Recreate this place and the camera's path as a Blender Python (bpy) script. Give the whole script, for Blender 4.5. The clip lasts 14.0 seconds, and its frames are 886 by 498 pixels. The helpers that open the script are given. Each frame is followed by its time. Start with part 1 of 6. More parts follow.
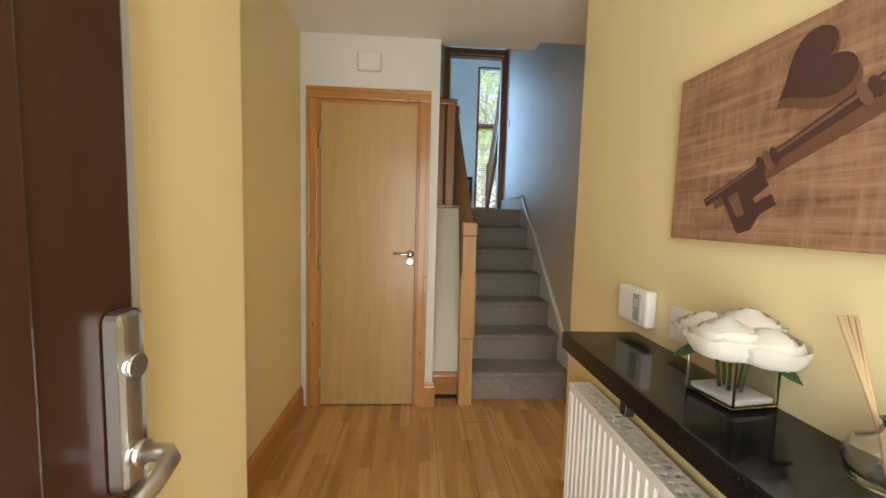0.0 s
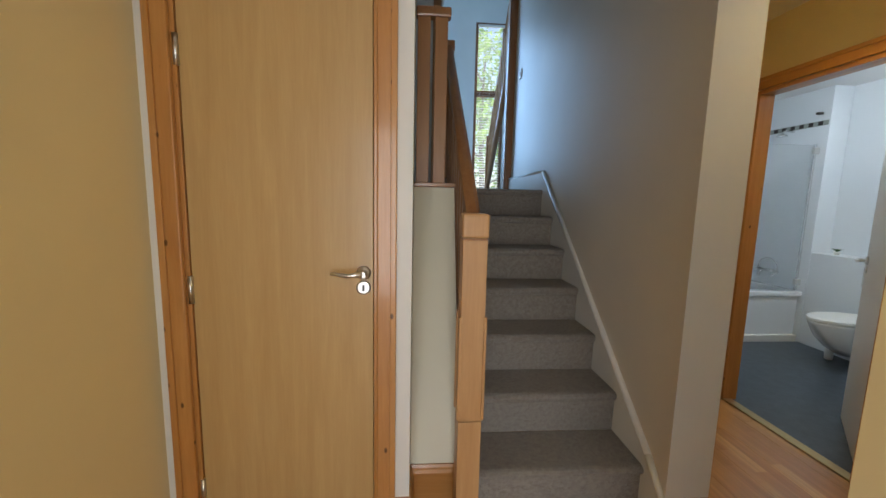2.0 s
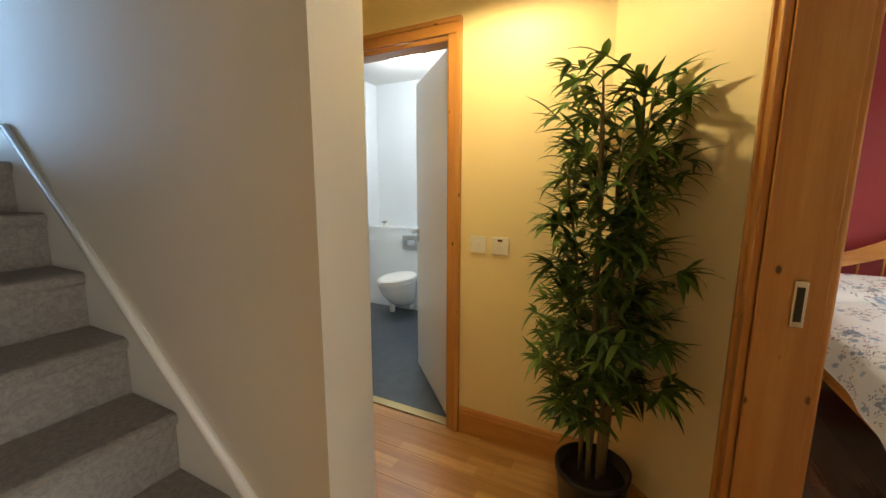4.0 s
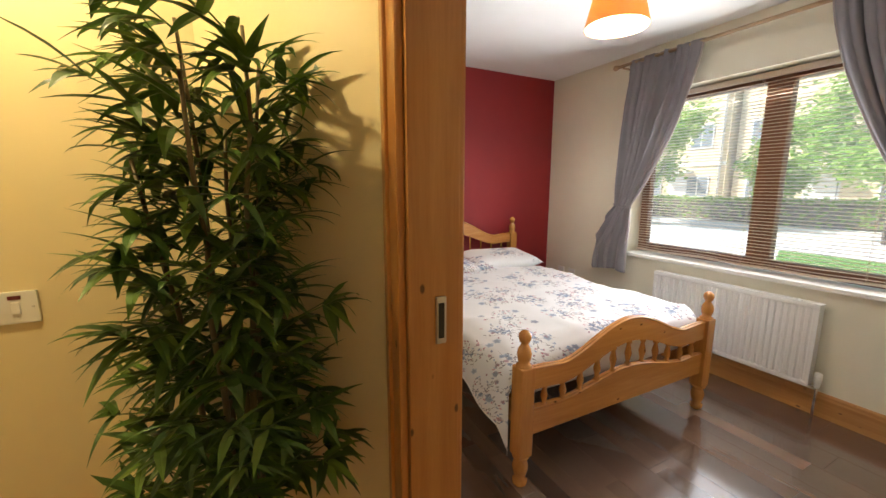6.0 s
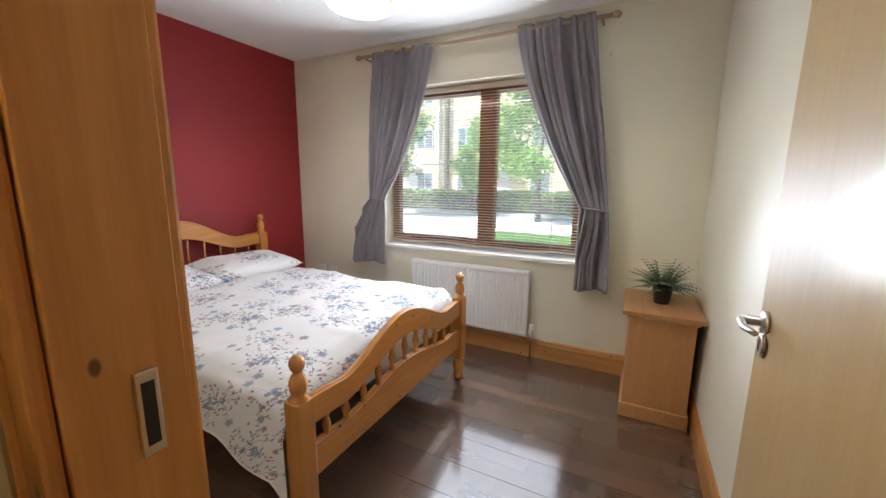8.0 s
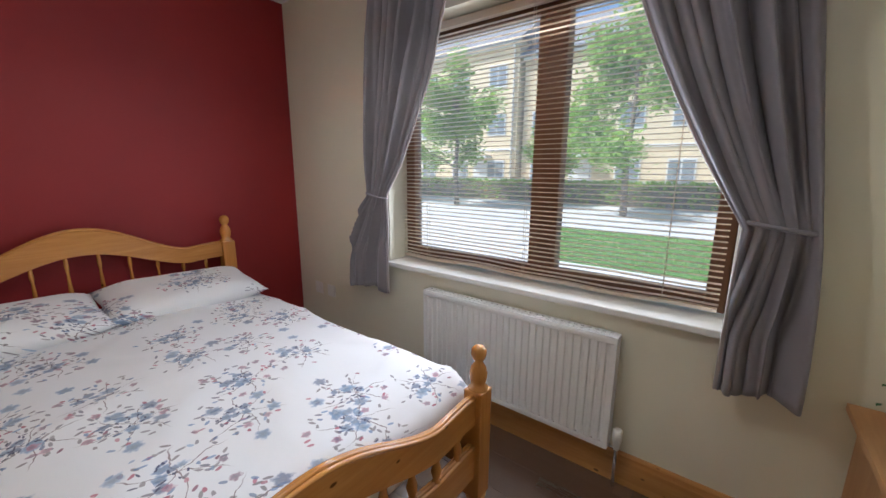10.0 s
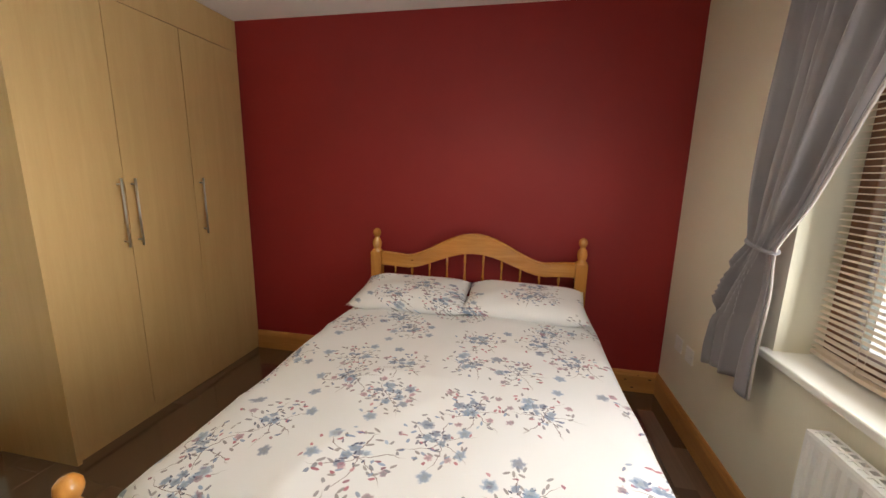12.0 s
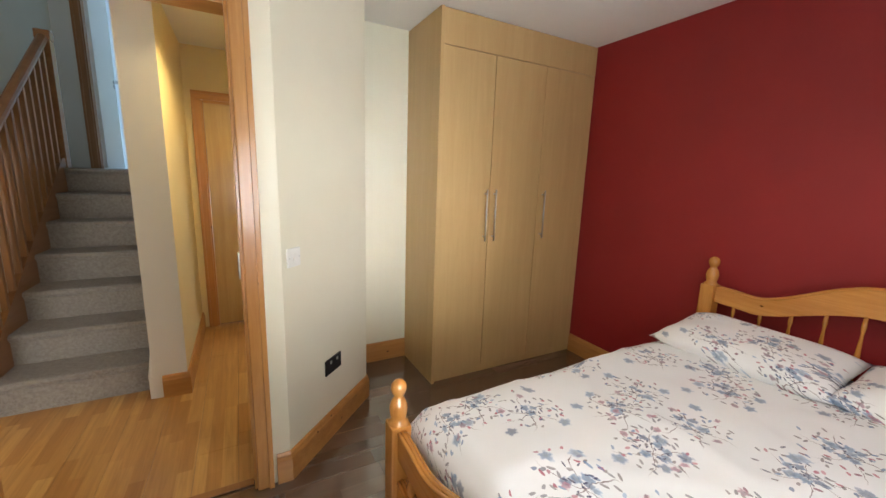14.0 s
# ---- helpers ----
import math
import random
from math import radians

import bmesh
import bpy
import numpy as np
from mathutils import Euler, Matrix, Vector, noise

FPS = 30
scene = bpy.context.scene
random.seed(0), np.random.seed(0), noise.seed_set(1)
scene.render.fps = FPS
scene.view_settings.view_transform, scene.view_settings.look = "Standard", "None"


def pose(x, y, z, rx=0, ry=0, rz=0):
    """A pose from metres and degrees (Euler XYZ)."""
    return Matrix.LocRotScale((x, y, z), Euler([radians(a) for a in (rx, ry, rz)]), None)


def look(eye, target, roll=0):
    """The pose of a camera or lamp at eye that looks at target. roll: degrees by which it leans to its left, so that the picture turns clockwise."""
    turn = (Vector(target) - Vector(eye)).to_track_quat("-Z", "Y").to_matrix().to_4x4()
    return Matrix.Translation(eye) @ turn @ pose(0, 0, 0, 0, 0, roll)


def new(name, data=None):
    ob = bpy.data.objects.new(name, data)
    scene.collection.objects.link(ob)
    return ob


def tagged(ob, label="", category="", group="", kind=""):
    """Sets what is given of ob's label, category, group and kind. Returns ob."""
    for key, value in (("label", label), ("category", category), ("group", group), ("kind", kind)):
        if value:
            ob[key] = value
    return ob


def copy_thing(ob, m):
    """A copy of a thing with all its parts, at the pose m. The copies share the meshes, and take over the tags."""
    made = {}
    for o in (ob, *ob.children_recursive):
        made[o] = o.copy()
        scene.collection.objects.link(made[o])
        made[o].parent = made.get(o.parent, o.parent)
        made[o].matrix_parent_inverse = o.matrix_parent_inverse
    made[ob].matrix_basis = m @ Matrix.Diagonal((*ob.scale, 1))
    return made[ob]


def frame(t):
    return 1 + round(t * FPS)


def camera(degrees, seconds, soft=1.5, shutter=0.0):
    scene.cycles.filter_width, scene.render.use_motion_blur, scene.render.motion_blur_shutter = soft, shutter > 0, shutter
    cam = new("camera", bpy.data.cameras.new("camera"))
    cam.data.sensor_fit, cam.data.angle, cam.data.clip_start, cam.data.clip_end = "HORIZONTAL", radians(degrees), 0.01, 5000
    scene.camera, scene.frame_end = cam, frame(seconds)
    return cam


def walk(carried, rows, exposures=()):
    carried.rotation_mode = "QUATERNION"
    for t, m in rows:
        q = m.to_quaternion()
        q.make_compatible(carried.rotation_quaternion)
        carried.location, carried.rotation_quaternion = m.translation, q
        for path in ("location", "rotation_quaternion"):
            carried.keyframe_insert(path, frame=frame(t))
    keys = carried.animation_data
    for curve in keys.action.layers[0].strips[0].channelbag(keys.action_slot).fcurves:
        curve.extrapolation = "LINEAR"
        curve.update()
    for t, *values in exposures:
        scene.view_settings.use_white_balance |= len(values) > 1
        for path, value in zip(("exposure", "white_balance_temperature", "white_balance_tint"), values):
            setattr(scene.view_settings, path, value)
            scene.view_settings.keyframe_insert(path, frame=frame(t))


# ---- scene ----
cam = camera(98.9, 14.0)
PATH = [
    (0, (0.227, 0.14, 1.315), (0.353, 2.129, 1.151), 1.6),
    (0.5, (0.271, 0.439, 1.315), (0.378, 2.427, 1.123), 1.4),
    (1, (0.33, 0.77, 1.329), (0.417, 2.758, 1.126), 1.5),
    (1.5, (0.352, 1.063, 1.329), (0.409, 3.05, 1.112), 1.4),
    (2, (0.348, 1.337, 1.334), (0.499, 3.314, 1.077), 1.3),
    (2.5, (0.419, 1.614, 1.329), (1.014, 3.5, 1.032), 1.3),
    (3, (0.527, 1.836, 1.326), (1.693, 3.433, 1.026), 1.0),
    (3.2, (0.569, 1.896, 1.325), (1.906, 3.352, 1.021), 0.8),
    (5.3, (1.043, 2.054, 1.352), (3.011, 1.917, 1.021), 0.2),
    (5.5, (1.092, 2.038, 1.371), (3.033, 1.696, 1.035), 0.4),
    (6, (1.147, 2.031, 1.365), (2.908, 1.141, 1.039), 0.1),
    (6.5, (1.113, 2.123, 1.382), (2.601, 0.83, 1.046), 0.2),
    (7, (1.131, 2.171, 1.392), (2.308, 0.59, 1.051), 0.3),
    (7.5, (1.243, 2.098, 1.367), (2.169, 0.359, 1.02), 0.5),
    (7.7, (1.301, 2.024, 1.349), (2.184, 0.264, 1.002), 0.6),
    (9.8, (1.703, 0.757, 1.344), (2.792, -0.87, 0.933), 0.0),
    (10, (1.733, 0.674, 1.344), (2.932, -0.874, 0.938), 0.3),
    (10.5, (1.815, 0.487, 1.371), (3.362, -0.713, 0.961), 0.7),
    (11, (1.859, 0.285, 1.367), (3.692, -0.415, 0.979), 0.9),
    (11.5, (1.845, 0.128, 1.407), (3.805, 0.067, 1.014), 1.0),
    (12, (1.822, 0.045, 1.433), (3.748, 0.422, 1.048), 1.2),
    (12.5, (1.849, -0.03, 1.454), (3.671, 0.707, 1.086), 1.3),
    (13, (1.902, -0.122, 1.464), (3.45, 1.091, 1.1), 1.3),
    (13.5, (1.919, -0.089, 1.464), (3.19, 1.41, 1.094), 1.7),
    (14, (1.926, -0.134, 1.448), (2.858, 1.596, 1.081), 1.9),
]
walk(cam, [(t, look(eye, target, roll)) for t, eye, target, roll in PATH], exposures=[(0, 0.40, 6500, 10), (0.7, 0.32, 6200, 10), (1.5, 0.32, 5900, 10), (2.5, 0.35, 6300, 10), (3.0, 0.75, 6500, 10), (5.3, 0.95, 6600, 10), (6.5, 1.05, 6000, 12), (7.7, 1.05, 5700, 10), (10.0, 0.33, 5700, 12), (10.7, 0.33, 5900, 11), (11.5, 0.4, 6600, 10), (12.2, 0.6, 6900, 10), (13.0, 0.75, 6500, 10), (14.0, 0.88, 6300, 10)])

# ---- world, sun and lamps ----
world = bpy.data.worlds.new("sky")
scene.world = world
world.use_nodes = True
wn = world.node_tree.nodes
sky = wn.new("ShaderNodeTexSky")
sky.sky_type = "NISHITA"
sky.sun_disc = False
sky.sun_elevation = radians(47)
sky.sun_rotation = radians(50)
wn["Background"].inputs["Strength"].default_value = 0.15
world.node_tree.links.new(sky.outputs[0], wn["Background"].inputs["Color"])


def lamp(name, kind, m, energy, color=(1, 1, 1), **props):
    data = bpy.data.lights.new(name, kind)
    data.energy, data.color = energy, color
    for key, value in props.items():
        setattr(data, key, value)
    ob = new(name, data)
    ob.matrix_world = m
    return ob


# high sun behind the house, so no direct beam enters the front windows
lamp("sun", "SUN", look((6, 5, 8.5), (0, 0, 0)), 5.0, (1.0, 0.95, 0.87), angle=radians(0.6))
# area lamps added in the openings, standing in for sky light
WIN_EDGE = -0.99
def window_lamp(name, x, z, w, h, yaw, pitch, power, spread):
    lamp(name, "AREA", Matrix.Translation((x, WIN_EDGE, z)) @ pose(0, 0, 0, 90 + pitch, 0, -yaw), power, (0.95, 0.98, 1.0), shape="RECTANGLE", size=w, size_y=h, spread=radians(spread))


# added fill lamps, narrowed and aimed at single surfaces so they stay unseen
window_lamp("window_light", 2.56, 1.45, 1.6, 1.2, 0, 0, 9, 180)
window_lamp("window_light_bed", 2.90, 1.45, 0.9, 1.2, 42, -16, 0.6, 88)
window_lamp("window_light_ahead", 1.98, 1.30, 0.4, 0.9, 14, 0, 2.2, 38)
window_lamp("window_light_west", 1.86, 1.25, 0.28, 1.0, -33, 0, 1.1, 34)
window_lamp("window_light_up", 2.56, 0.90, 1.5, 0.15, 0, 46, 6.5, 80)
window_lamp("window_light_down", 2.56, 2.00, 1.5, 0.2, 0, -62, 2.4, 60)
lamp("doorway_light", "AREA", look((0.20, -0.42, 1.15), (0.75, 2, 1.05)), 27, (1.0, 0.98, 0.95), shape="RECTANGLE", size=0.85, size_y=1.9)
# added blue fill for the stair wall, out of view beside the landing doorway
lamp("living_window_light", "AREA", look((-0.7, 9.4, 3.3), (1.375, 4.3, 2.0)), 125, (0.40, 0.66, 1.0), shape="RECTANGLE", size=1.6, size_y=2.6)

# ---- materials ----
def material(name, color=(0.8, 0.8, 0.8), rough=0.6, metal=0.0, **extra):
    mat = bpy.data.materials.new(name)
    mat.use_nodes = True
    b = mat.node_tree.nodes["Principled BSDF"]
    b.inputs["Base Color"].default_value = (*color, 1)
    b.inputs["Roughness"].default_value = rough
    b.inputs["Metallic"].default_value = metal
    for key, value in extra.items():
        b.inputs[key.replace("_", " ")].default_value = value
    return mat


class Nodes:
    """Short hand for building a material's node tree."""

    def __init__(self, mat):
        self.tree, self.mat = mat.node_tree, mat
        self.bsdf = mat.node_tree.nodes["Principled BSDF"]

    def node(self, kind, **props):
        n = self.tree.nodes.new(kind)
        for key, value in props.items():
            setattr(n, key, value)
        return n

    def link(self, a, b):
        self.tree.links.new(a, b)

    def coords(self, scale=(1, 1, 1), space="Object", turn=(0, 0, 0)):
        m = self.node("ShaderNodeMapping")
        m.inputs["Scale"].default_value = scale
        m.inputs["Rotation"].default_value = turn
        if space == "World":
            self.link(self.node("ShaderNodeNewGeometry").outputs["Position"], m.inputs["Vector"])
        else:
            self.link(self.node("ShaderNodeTexCoord").outputs[space], m.inputs["Vector"])
        return m.outputs[0]

    def noise(self, vec, scale, detail=4.0, rough=0.55, distort=0.0):
        n = self.node("ShaderNodeTexNoise")
        n.inputs["Scale"].default_value, n.inputs["Detail"].default_value = scale, detail
        n.inputs["Roughness"].default_value, n.inputs["Distortion"].default_value = rough, distort
        self.link(vec, n.inputs["Vector"])
        return n.outputs["Fac"]

    def voronoi(self, vec, scale, feature="F1", out="Distance"):
        n = self.node("ShaderNodeTexVoronoi", feature=feature)
        n.inputs["Scale"].default_value = scale
        self.link(vec, n.inputs["Vector"])
        return n.outputs[out]

    def ramp(self, fac, stops):
        r = self.node("ShaderNodeValToRGB")
        while len(r.color_ramp.elements) < len(stops):
            r.color_ramp.elements.new(0.5)
        for e, (p, c) in zip(r.color_ramp.elements, stops):
            e.position, e.color = p, (*c, 1) if len(c) == 3 else c
        self.link(fac, r.inputs[0])
        return r.outputs[0]

    def math(self, op, a, b=None, c=None):
        m = self.node("ShaderNodeMath", operation=op)
        for i, v in enumerate((a, b, c)):
            if v is None:
                continue
            if isinstance(v, (int, float)):
                m.inputs[i].default_value = v
            else:
                self.link(v, m.inputs[i])
        return m.outputs[0]

    def mix(self, fac, a, b, blend="MIX"):
        m = self.node("ShaderNodeMix", data_type="RGBA", blend_type=blend)
        for socket, v in ((m.inputs[0], fac), (m.inputs[6], a), (m.inputs[7], b)):
            if isinstance(v, (int, float)):
                socket.default_value = v
            elif isinstance(v, tuple):
                socket.default_value = (*v, 1)
            else:
                self.link(v, socket)
        return m.outputs[2]

    def color(self, out):
        self.link(out, self.bsdf.inputs["Base Color"])

    def rough(self, out):
        self.link(out, self.bsdf.inputs["Roughness"])

    def bump(self, height, strength=0.2, distance=0.005):
        b = self.node("ShaderNodeBump")
        b.inputs["Strength"].default_value, b.inputs["Distance"].default_value = strength, distance
        self.link(height, b.inputs["Height"])
        self.link(b.outputs[0], self.bsdf.inputs["Normal"])

    def random(self):
        return self.node("ShaderNodeObjectInfo").outputs["Random"]


def paint(name, color, rough=0.55, blot=0.06, dim=0.93):
    mat = material(name, color, rough)
    n = Nodes(mat)
    v = n.coords(space="World")
    big = n.noise(v, 1.3, 3)
    dark = tuple(c * dim for c in color)
    n.color(n.mix(n.ramp(big, [(0.35, (0, 0, 0)), (0.7, (1, 1, 1))]), dark, color))
    n.rough(n.math("ADD", rough - blot, n.math("MULTIPLY", n.noise(v, 6, 3), 2 * blot)))
    n.bump(n.noise(v, 170, 3), 0.12, 0.002)
    return mat


def wood(name, light, dark, axis="Z", rough=0.35, grain=1.0, knots=0.0, scale=1.0, coat=0.0, space="Object"):
    """Sawn wood with grain along one axis, streaks, and knots where asked."""
    mat = material(name, light, rough)
    n = Nodes(mat)
    k = {"X": 0, "Y": 1, "Z": 2}[axis]
    stretch = [14 * scale] * 3
    stretch[k] = 0.9 * scale
    v = n.coords(tuple(stretch), space)
    shift = n.node("ShaderNodeVectorMath", operation="ADD")
    n.link(v, shift.inputs[0])
    r = n.node("ShaderNodeCombineXYZ")
    rnd = n.math("MULTIPLY", n.random(), 37.0)
    for i in range(3):
        n.link(rnd, r.inputs[i])
    n.link(r.outputs[0], shift.inputs[1])
    v = shift.outputs[0]
    coarse = n.noise(v, 1.6, 5, 0.6, 0.6)
    fine = n.noise(v, 9.0, 4, 0.7)
    fac = n.math("ADD", n.math("MULTIPLY", coarse, 0.75 * grain), n.math("MULTIPLY", fine, 0.35 * grain))
    mid = tuple((a + b) / 2 for a, b in zip(light, dark))
    col = n.ramp(fac, [(0.30 * grain, light), (0.52 * grain, mid), (0.78 * grain, dark)])
    col = n.mix(n.math("MULTIPLY", n.random(), 0.25), col, dark)
    if knots:
        kv = [15.0 * scale] * 3
        kv[k] = 8.0 * scale
        w = n.coords(tuple(kv), space)
        d = n.voronoi(w, 1.0)
        spot = n.ramp(d, [(0.045 + 0.04 * knots, (1, 1, 1)), (0.08 + 0.06 * knots, (0, 0, 0))])
        col = n.mix(spot, col, tuple(c * 0.28 for c in dark))
    n.color(col)
    n.rough(n.math("ADD", rough - 0.06, n.math("MULTIPLY", fine, 0.14)))
    n.bump(fine, 0.10, 0.0015)
    if coat:
        n.bsdf.inputs["Coat Weight"].default_value = coat
        n.bsdf.inputs["Coat Roughness"].default_value = 0.12
    return mat


def staves(name, tones, width, length, along="Y", rough=0.3, coat=0.25):
    """Laminate boards printed with narrow staves, each of its own tone."""
    mat = material(name, tones[0], rough)
    n = Nodes(mat)
    sep = n.node("ShaderNodeSeparateXYZ")
    n.link(n.coords(space="World"), sep.inputs[0])
    across, run = (sep.outputs[0], sep.outputs[1]) if along == "Y" else (sep.outputs[1], sep.outputs[0])
    row = n.math("FLOOR", n.math("DIVIDE", across, width))
    white = n.node("ShaderNodeTexWhiteNoise", noise_dimensions="1D")
    n.link(row, white.inputs["W"])
    cell = n.math("FLOOR", n.math("ADD", n.math("DIVIDE", run, length), n.math("MULTIPLY", white.outputs["Value"], 7.0)))
    both = n.node("ShaderNodeCombineXYZ")
    n.link(row, both.inputs[0])
    n.link(cell, both.inputs[1])
    pick = n.node("ShaderNodeTexWhiteNoise", noise_dimensions="3D")
    n.link(both.outputs[0], pick.inputs["Vector"])
    tone = n.ramp(pick.outputs["Value"], [(i / (len(tones) - 1), c) for i, c in enumerate(tones)])
    st = (1.5, 26, 1) if along == "X" else (26, 1.5, 1)
    v = n.coords(st, "World")
    grain = n.noise(v, 1.5, 6, 0.65, 0.5)
    fine = n.noise(v, 7.0, 3)
    col = n.mix(n.ramp(grain, [(0.35, (0, 0, 0)), (0.75, (1, 1, 1))]), tone, tuple(c * 0.55 for c in tones[-1]))
    n.color(n.mix(0.55, tone, col))
    n.rough(n.math("ADD", rough - 0.05, n.math("MULTIPLY", fine, 0.12)))
    n.bump(n.math("ADD", grain, fine), 0.05, 0.001)
    n.bsdf.inputs["Coat Weight"].default_value = coat
    n.bsdf.inputs["Coat Roughness"].default_value = 0.1
    return mat


CREAM = paint("cream hall paint", (0.83, 0.70, 0.40), 0.5)
MAGNOLIA = paint("magnolia paint", (0.81, 0.77, 0.62), 0.5)
WHITE = paint("white paint", (0.80, 0.80, 0.77), 0.5)
CEIL = paint("ceiling paint", (0.86, 0.85, 0.81), 0.7)
RED = paint("red feature paint", (0.30, 0.014, 0.016), 0.58, dim=0.86)
STAIRW = paint("stairwell paint", (0.82, 0.76, 0.66), 0.40)
GLOSSW = material("white gloss paint", (0.82, 0.81, 0.76), 0.3)
PINE = wood("varnished pine upright", (0.60, 0.315, 0.095), (0.40, 0.165, 0.038), "Z", 0.32, knots=0.5, coat=0.3)
PINE_X = wood("varnished pine along x", (0.60, 0.315, 0.095), (0.40, 0.165, 0.038), "X", 0.32, knots=0.5, coat=0.3)
PINE_Y = wood("varnished pine along y", (0.60, 0.315, 0.095), (0.40, 0.165, 0.038), "Y", 0.32, knots=0.5, coat=0.3)
OAK = wood("oak veneer", (0.60, 0.415, 0.185), (0.46, 0.29, 0.11), "Z", 0.38, scale=1.1, coat=0.2)
# the same oak veneer, lightened for the daylight on the bedroom door
OAK_DAYLIT = wood("daylit oak veneer", (0.60, 0.45, 0.235), (0.49, 0.34, 0.15), "Z", 0.36, scale=1.1, coat=0.3)
NEWEL = wood("pale oiled oak", (0.62, 0.38, 0.18), (0.45, 0.24, 0.09), "Z", 0.4)
RAILW = wood("dark stained oak rail", (0.42, 0.205, 0.080), (0.27, 0.115, 0.040), "Y", 0.3, coat=0.4)
BALUST = wood("stained oak baluster", (0.45, 0.235, 0.10), (0.30, 0.14, 0.05), "Z", 0.35)
BEDPINE = wood("honey pine of the bed upright", (0.66, 0.31, 0.075), (0.44, 0.17, 0.03), "Z", 0.22, knots=0.25, coat=0.6)
BEDPINE_Y = wood("honey pine of the bed along y", (0.66, 0.31, 0.075), (0.44, 0.17, 0.03), "Y", 0.22, knots=0.3, coat=0.6)
BEDPINE_X = wood("honey pine of the bed along x", (0.66, 0.31, 0.075), (0.44, 0.17, 0.03), "X", 0.22, knots=0.3, coat=0.6)
MAPLE = wood("maple foil", (0.60, 0.415, 0.19), (0.51, 0.335, 0.14), "Z", 0.38, scale=0.8)
CHESTW = wood("waxed pine chest", (0.56, 0.31, 0.13), (0.42, 0.20, 0.07), "Z", 0.45)
CHESTT = wood("waxed pine chest top", (0.56, 0.31, 0.13), (0.42, 0.20, 0.07), "Y", 0.45)
DARKDOOR = wood("dark brown front door", (0.056, 0.018, 0.009), (0.032, 0.009, 0.005), "Z", 0.3, coat=0.3)
LANDW = wood("mid brown door frame", (0.42, 0.20, 0.08), (0.28, 0.12, 0.04), "Z", 0.35, coat=0.3)
FRAMEW = wood("brown window frame", (0.26, 0.115, 0.055), (0.17, 0.07, 0.03), "Z", 0.4)
# brown wooden slats, with the back light on them put into a paler colour
SLATW = wood("backlit brown blind slat", (0.86, 0.78, 0.68), (0.80, 0.68, 0.54), "X", 0.4)
slat_nodes = Nodes(SLATW)
# translucent share adds to the backlit look of the wood
thin = slat_nodes.node("ShaderNodeBsdfTranslucent")
thin.inputs["Color"].default_value = (0.85, 0.70, 0.52, 1)
both = slat_nodes.node("ShaderNodeMixShader")
both.inputs[0].default_value = 0.3
slat_nodes.link(slat_nodes.bsdf.outputs[0], both.inputs[1])
slat_nodes.link(thin.outputs[0], both.inputs[2])
slat_nodes.link(both.outputs[0], SLATW.node_tree.nodes["Material Output"].inputs["Surface"])
RODW = wood("pale curtain pole", (0.45, 0.33, 0.20), (0.36, 0.24, 0.13), "X", 0.4)
HALLFLOOR = staves("oak laminate", [(0.55, 0.305, 0.10), (0.45, 0.225, 0.066), (0.65, 0.385, 0.14), (0.40, 0.19, 0.052)], 0.0633, 0.42, "Y", 0.3)
BEDFLOOR = staves("dark walnut laminate", [(0.10, 0.055, 0.036), (0.145, 0.085, 0.056), (0.070, 0.038, 0.025), (0.20, 0.125, 0.086)], 0.095, 0.62, "X", 0.20, 1.0)
BEDFLOOR.node_tree.nodes["Principled BSDF"].inputs["Coat IOR"].default_value = 1.8
BEDFLOOR.node_tree.nodes["Principled BSDF"].inputs["Coat Roughness"].default_value = 0.11
STEEL = material("brushed steel", (0.62, 0.61, 0.58), 0.28, 1.0)
CHROME = material("chrome", (0.75, 0.75, 0.75), 0.08, 1.0)
DARKMETAL = material("dark metal", (0.06, 0.05, 0.045), 0.4, 0.7)
BRASS = material("worn brass", (0.55, 0.42, 0.2), 0.35, 1.0)
ENAMEL = material("white radiator enamel", (0.80, 0.80, 0.78), 0.3)
PLASTIC = material("white plastic", (0.80, 0.79, 0.74), 0.35)
GREYPLASTIC = material("grey plastic", (0.33, 0.36, 0.33), 0.4)
BLACK = material("black plastic", (0.012, 0.012, 0.014), 0.3)
CERAMIC = material("white ceramic", (0.82, 0.83, 0.82), 0.08)
ACRYLIC = material("white acrylic", (0.80, 0.82, 0.82), 0.15)
TILEW = material("white bathroom wall", (0.78, 0.82, 0.84), 0.35)
SOIL = material("soil", (0.03, 0.02, 0.012), 0.9)
GLASS = material("clear glass", (1, 1, 1), 0.0, Transmission_Weight=1.0, IOR=1.45)
PANE = material("window pane", (1, 1, 1), 0.0, Transmission_Weight=1.0, IOR=1.02)


def granite():
    mat = material("black granite", (0.008, 0.008, 0.009), 0.08)
    n = Nodes(mat)
    v = n.coords()
    n.bsdf.inputs["Specular IOR Level"].default_value = 0.3
    n.color(n.ramp(n.noise(v, 240, 2), [(0.55, (0.006, 0.006, 0.007)), (0.75, (0.03, 0.03, 0.033))]))
    return mat


def carpet():
    mat = material("grey brown carpet", (0.20, 0.17, 0.15), 0.95)
    n = Nodes(mat)
    v = n.coords(space="World")
    f = n.noise(v, 420, 4, 0.7)
    m = n.noise(v, 60, 5, 0.75)
    col = n.ramp(f, [(0.3, (0.15, 0.122, 0.098)), (0.52, (0.29, 0.25, 0.21)), (0.7, (0.46, 0.41, 0.35))])
    n.color(n.mix(n.ramp(m, [(0.42, (0, 0, 0)), (0.58, (0.75, 0.75, 0.75))]), col, (0.42, 0.37, 0.31)))
    n.bump(n.math("ADD", f, n.math("MULTIPLY", m, 2.0)), 1.0, 0.008)
    n.bsdf.inputs["Sheen Weight"].default_value = 0.3
    return mat


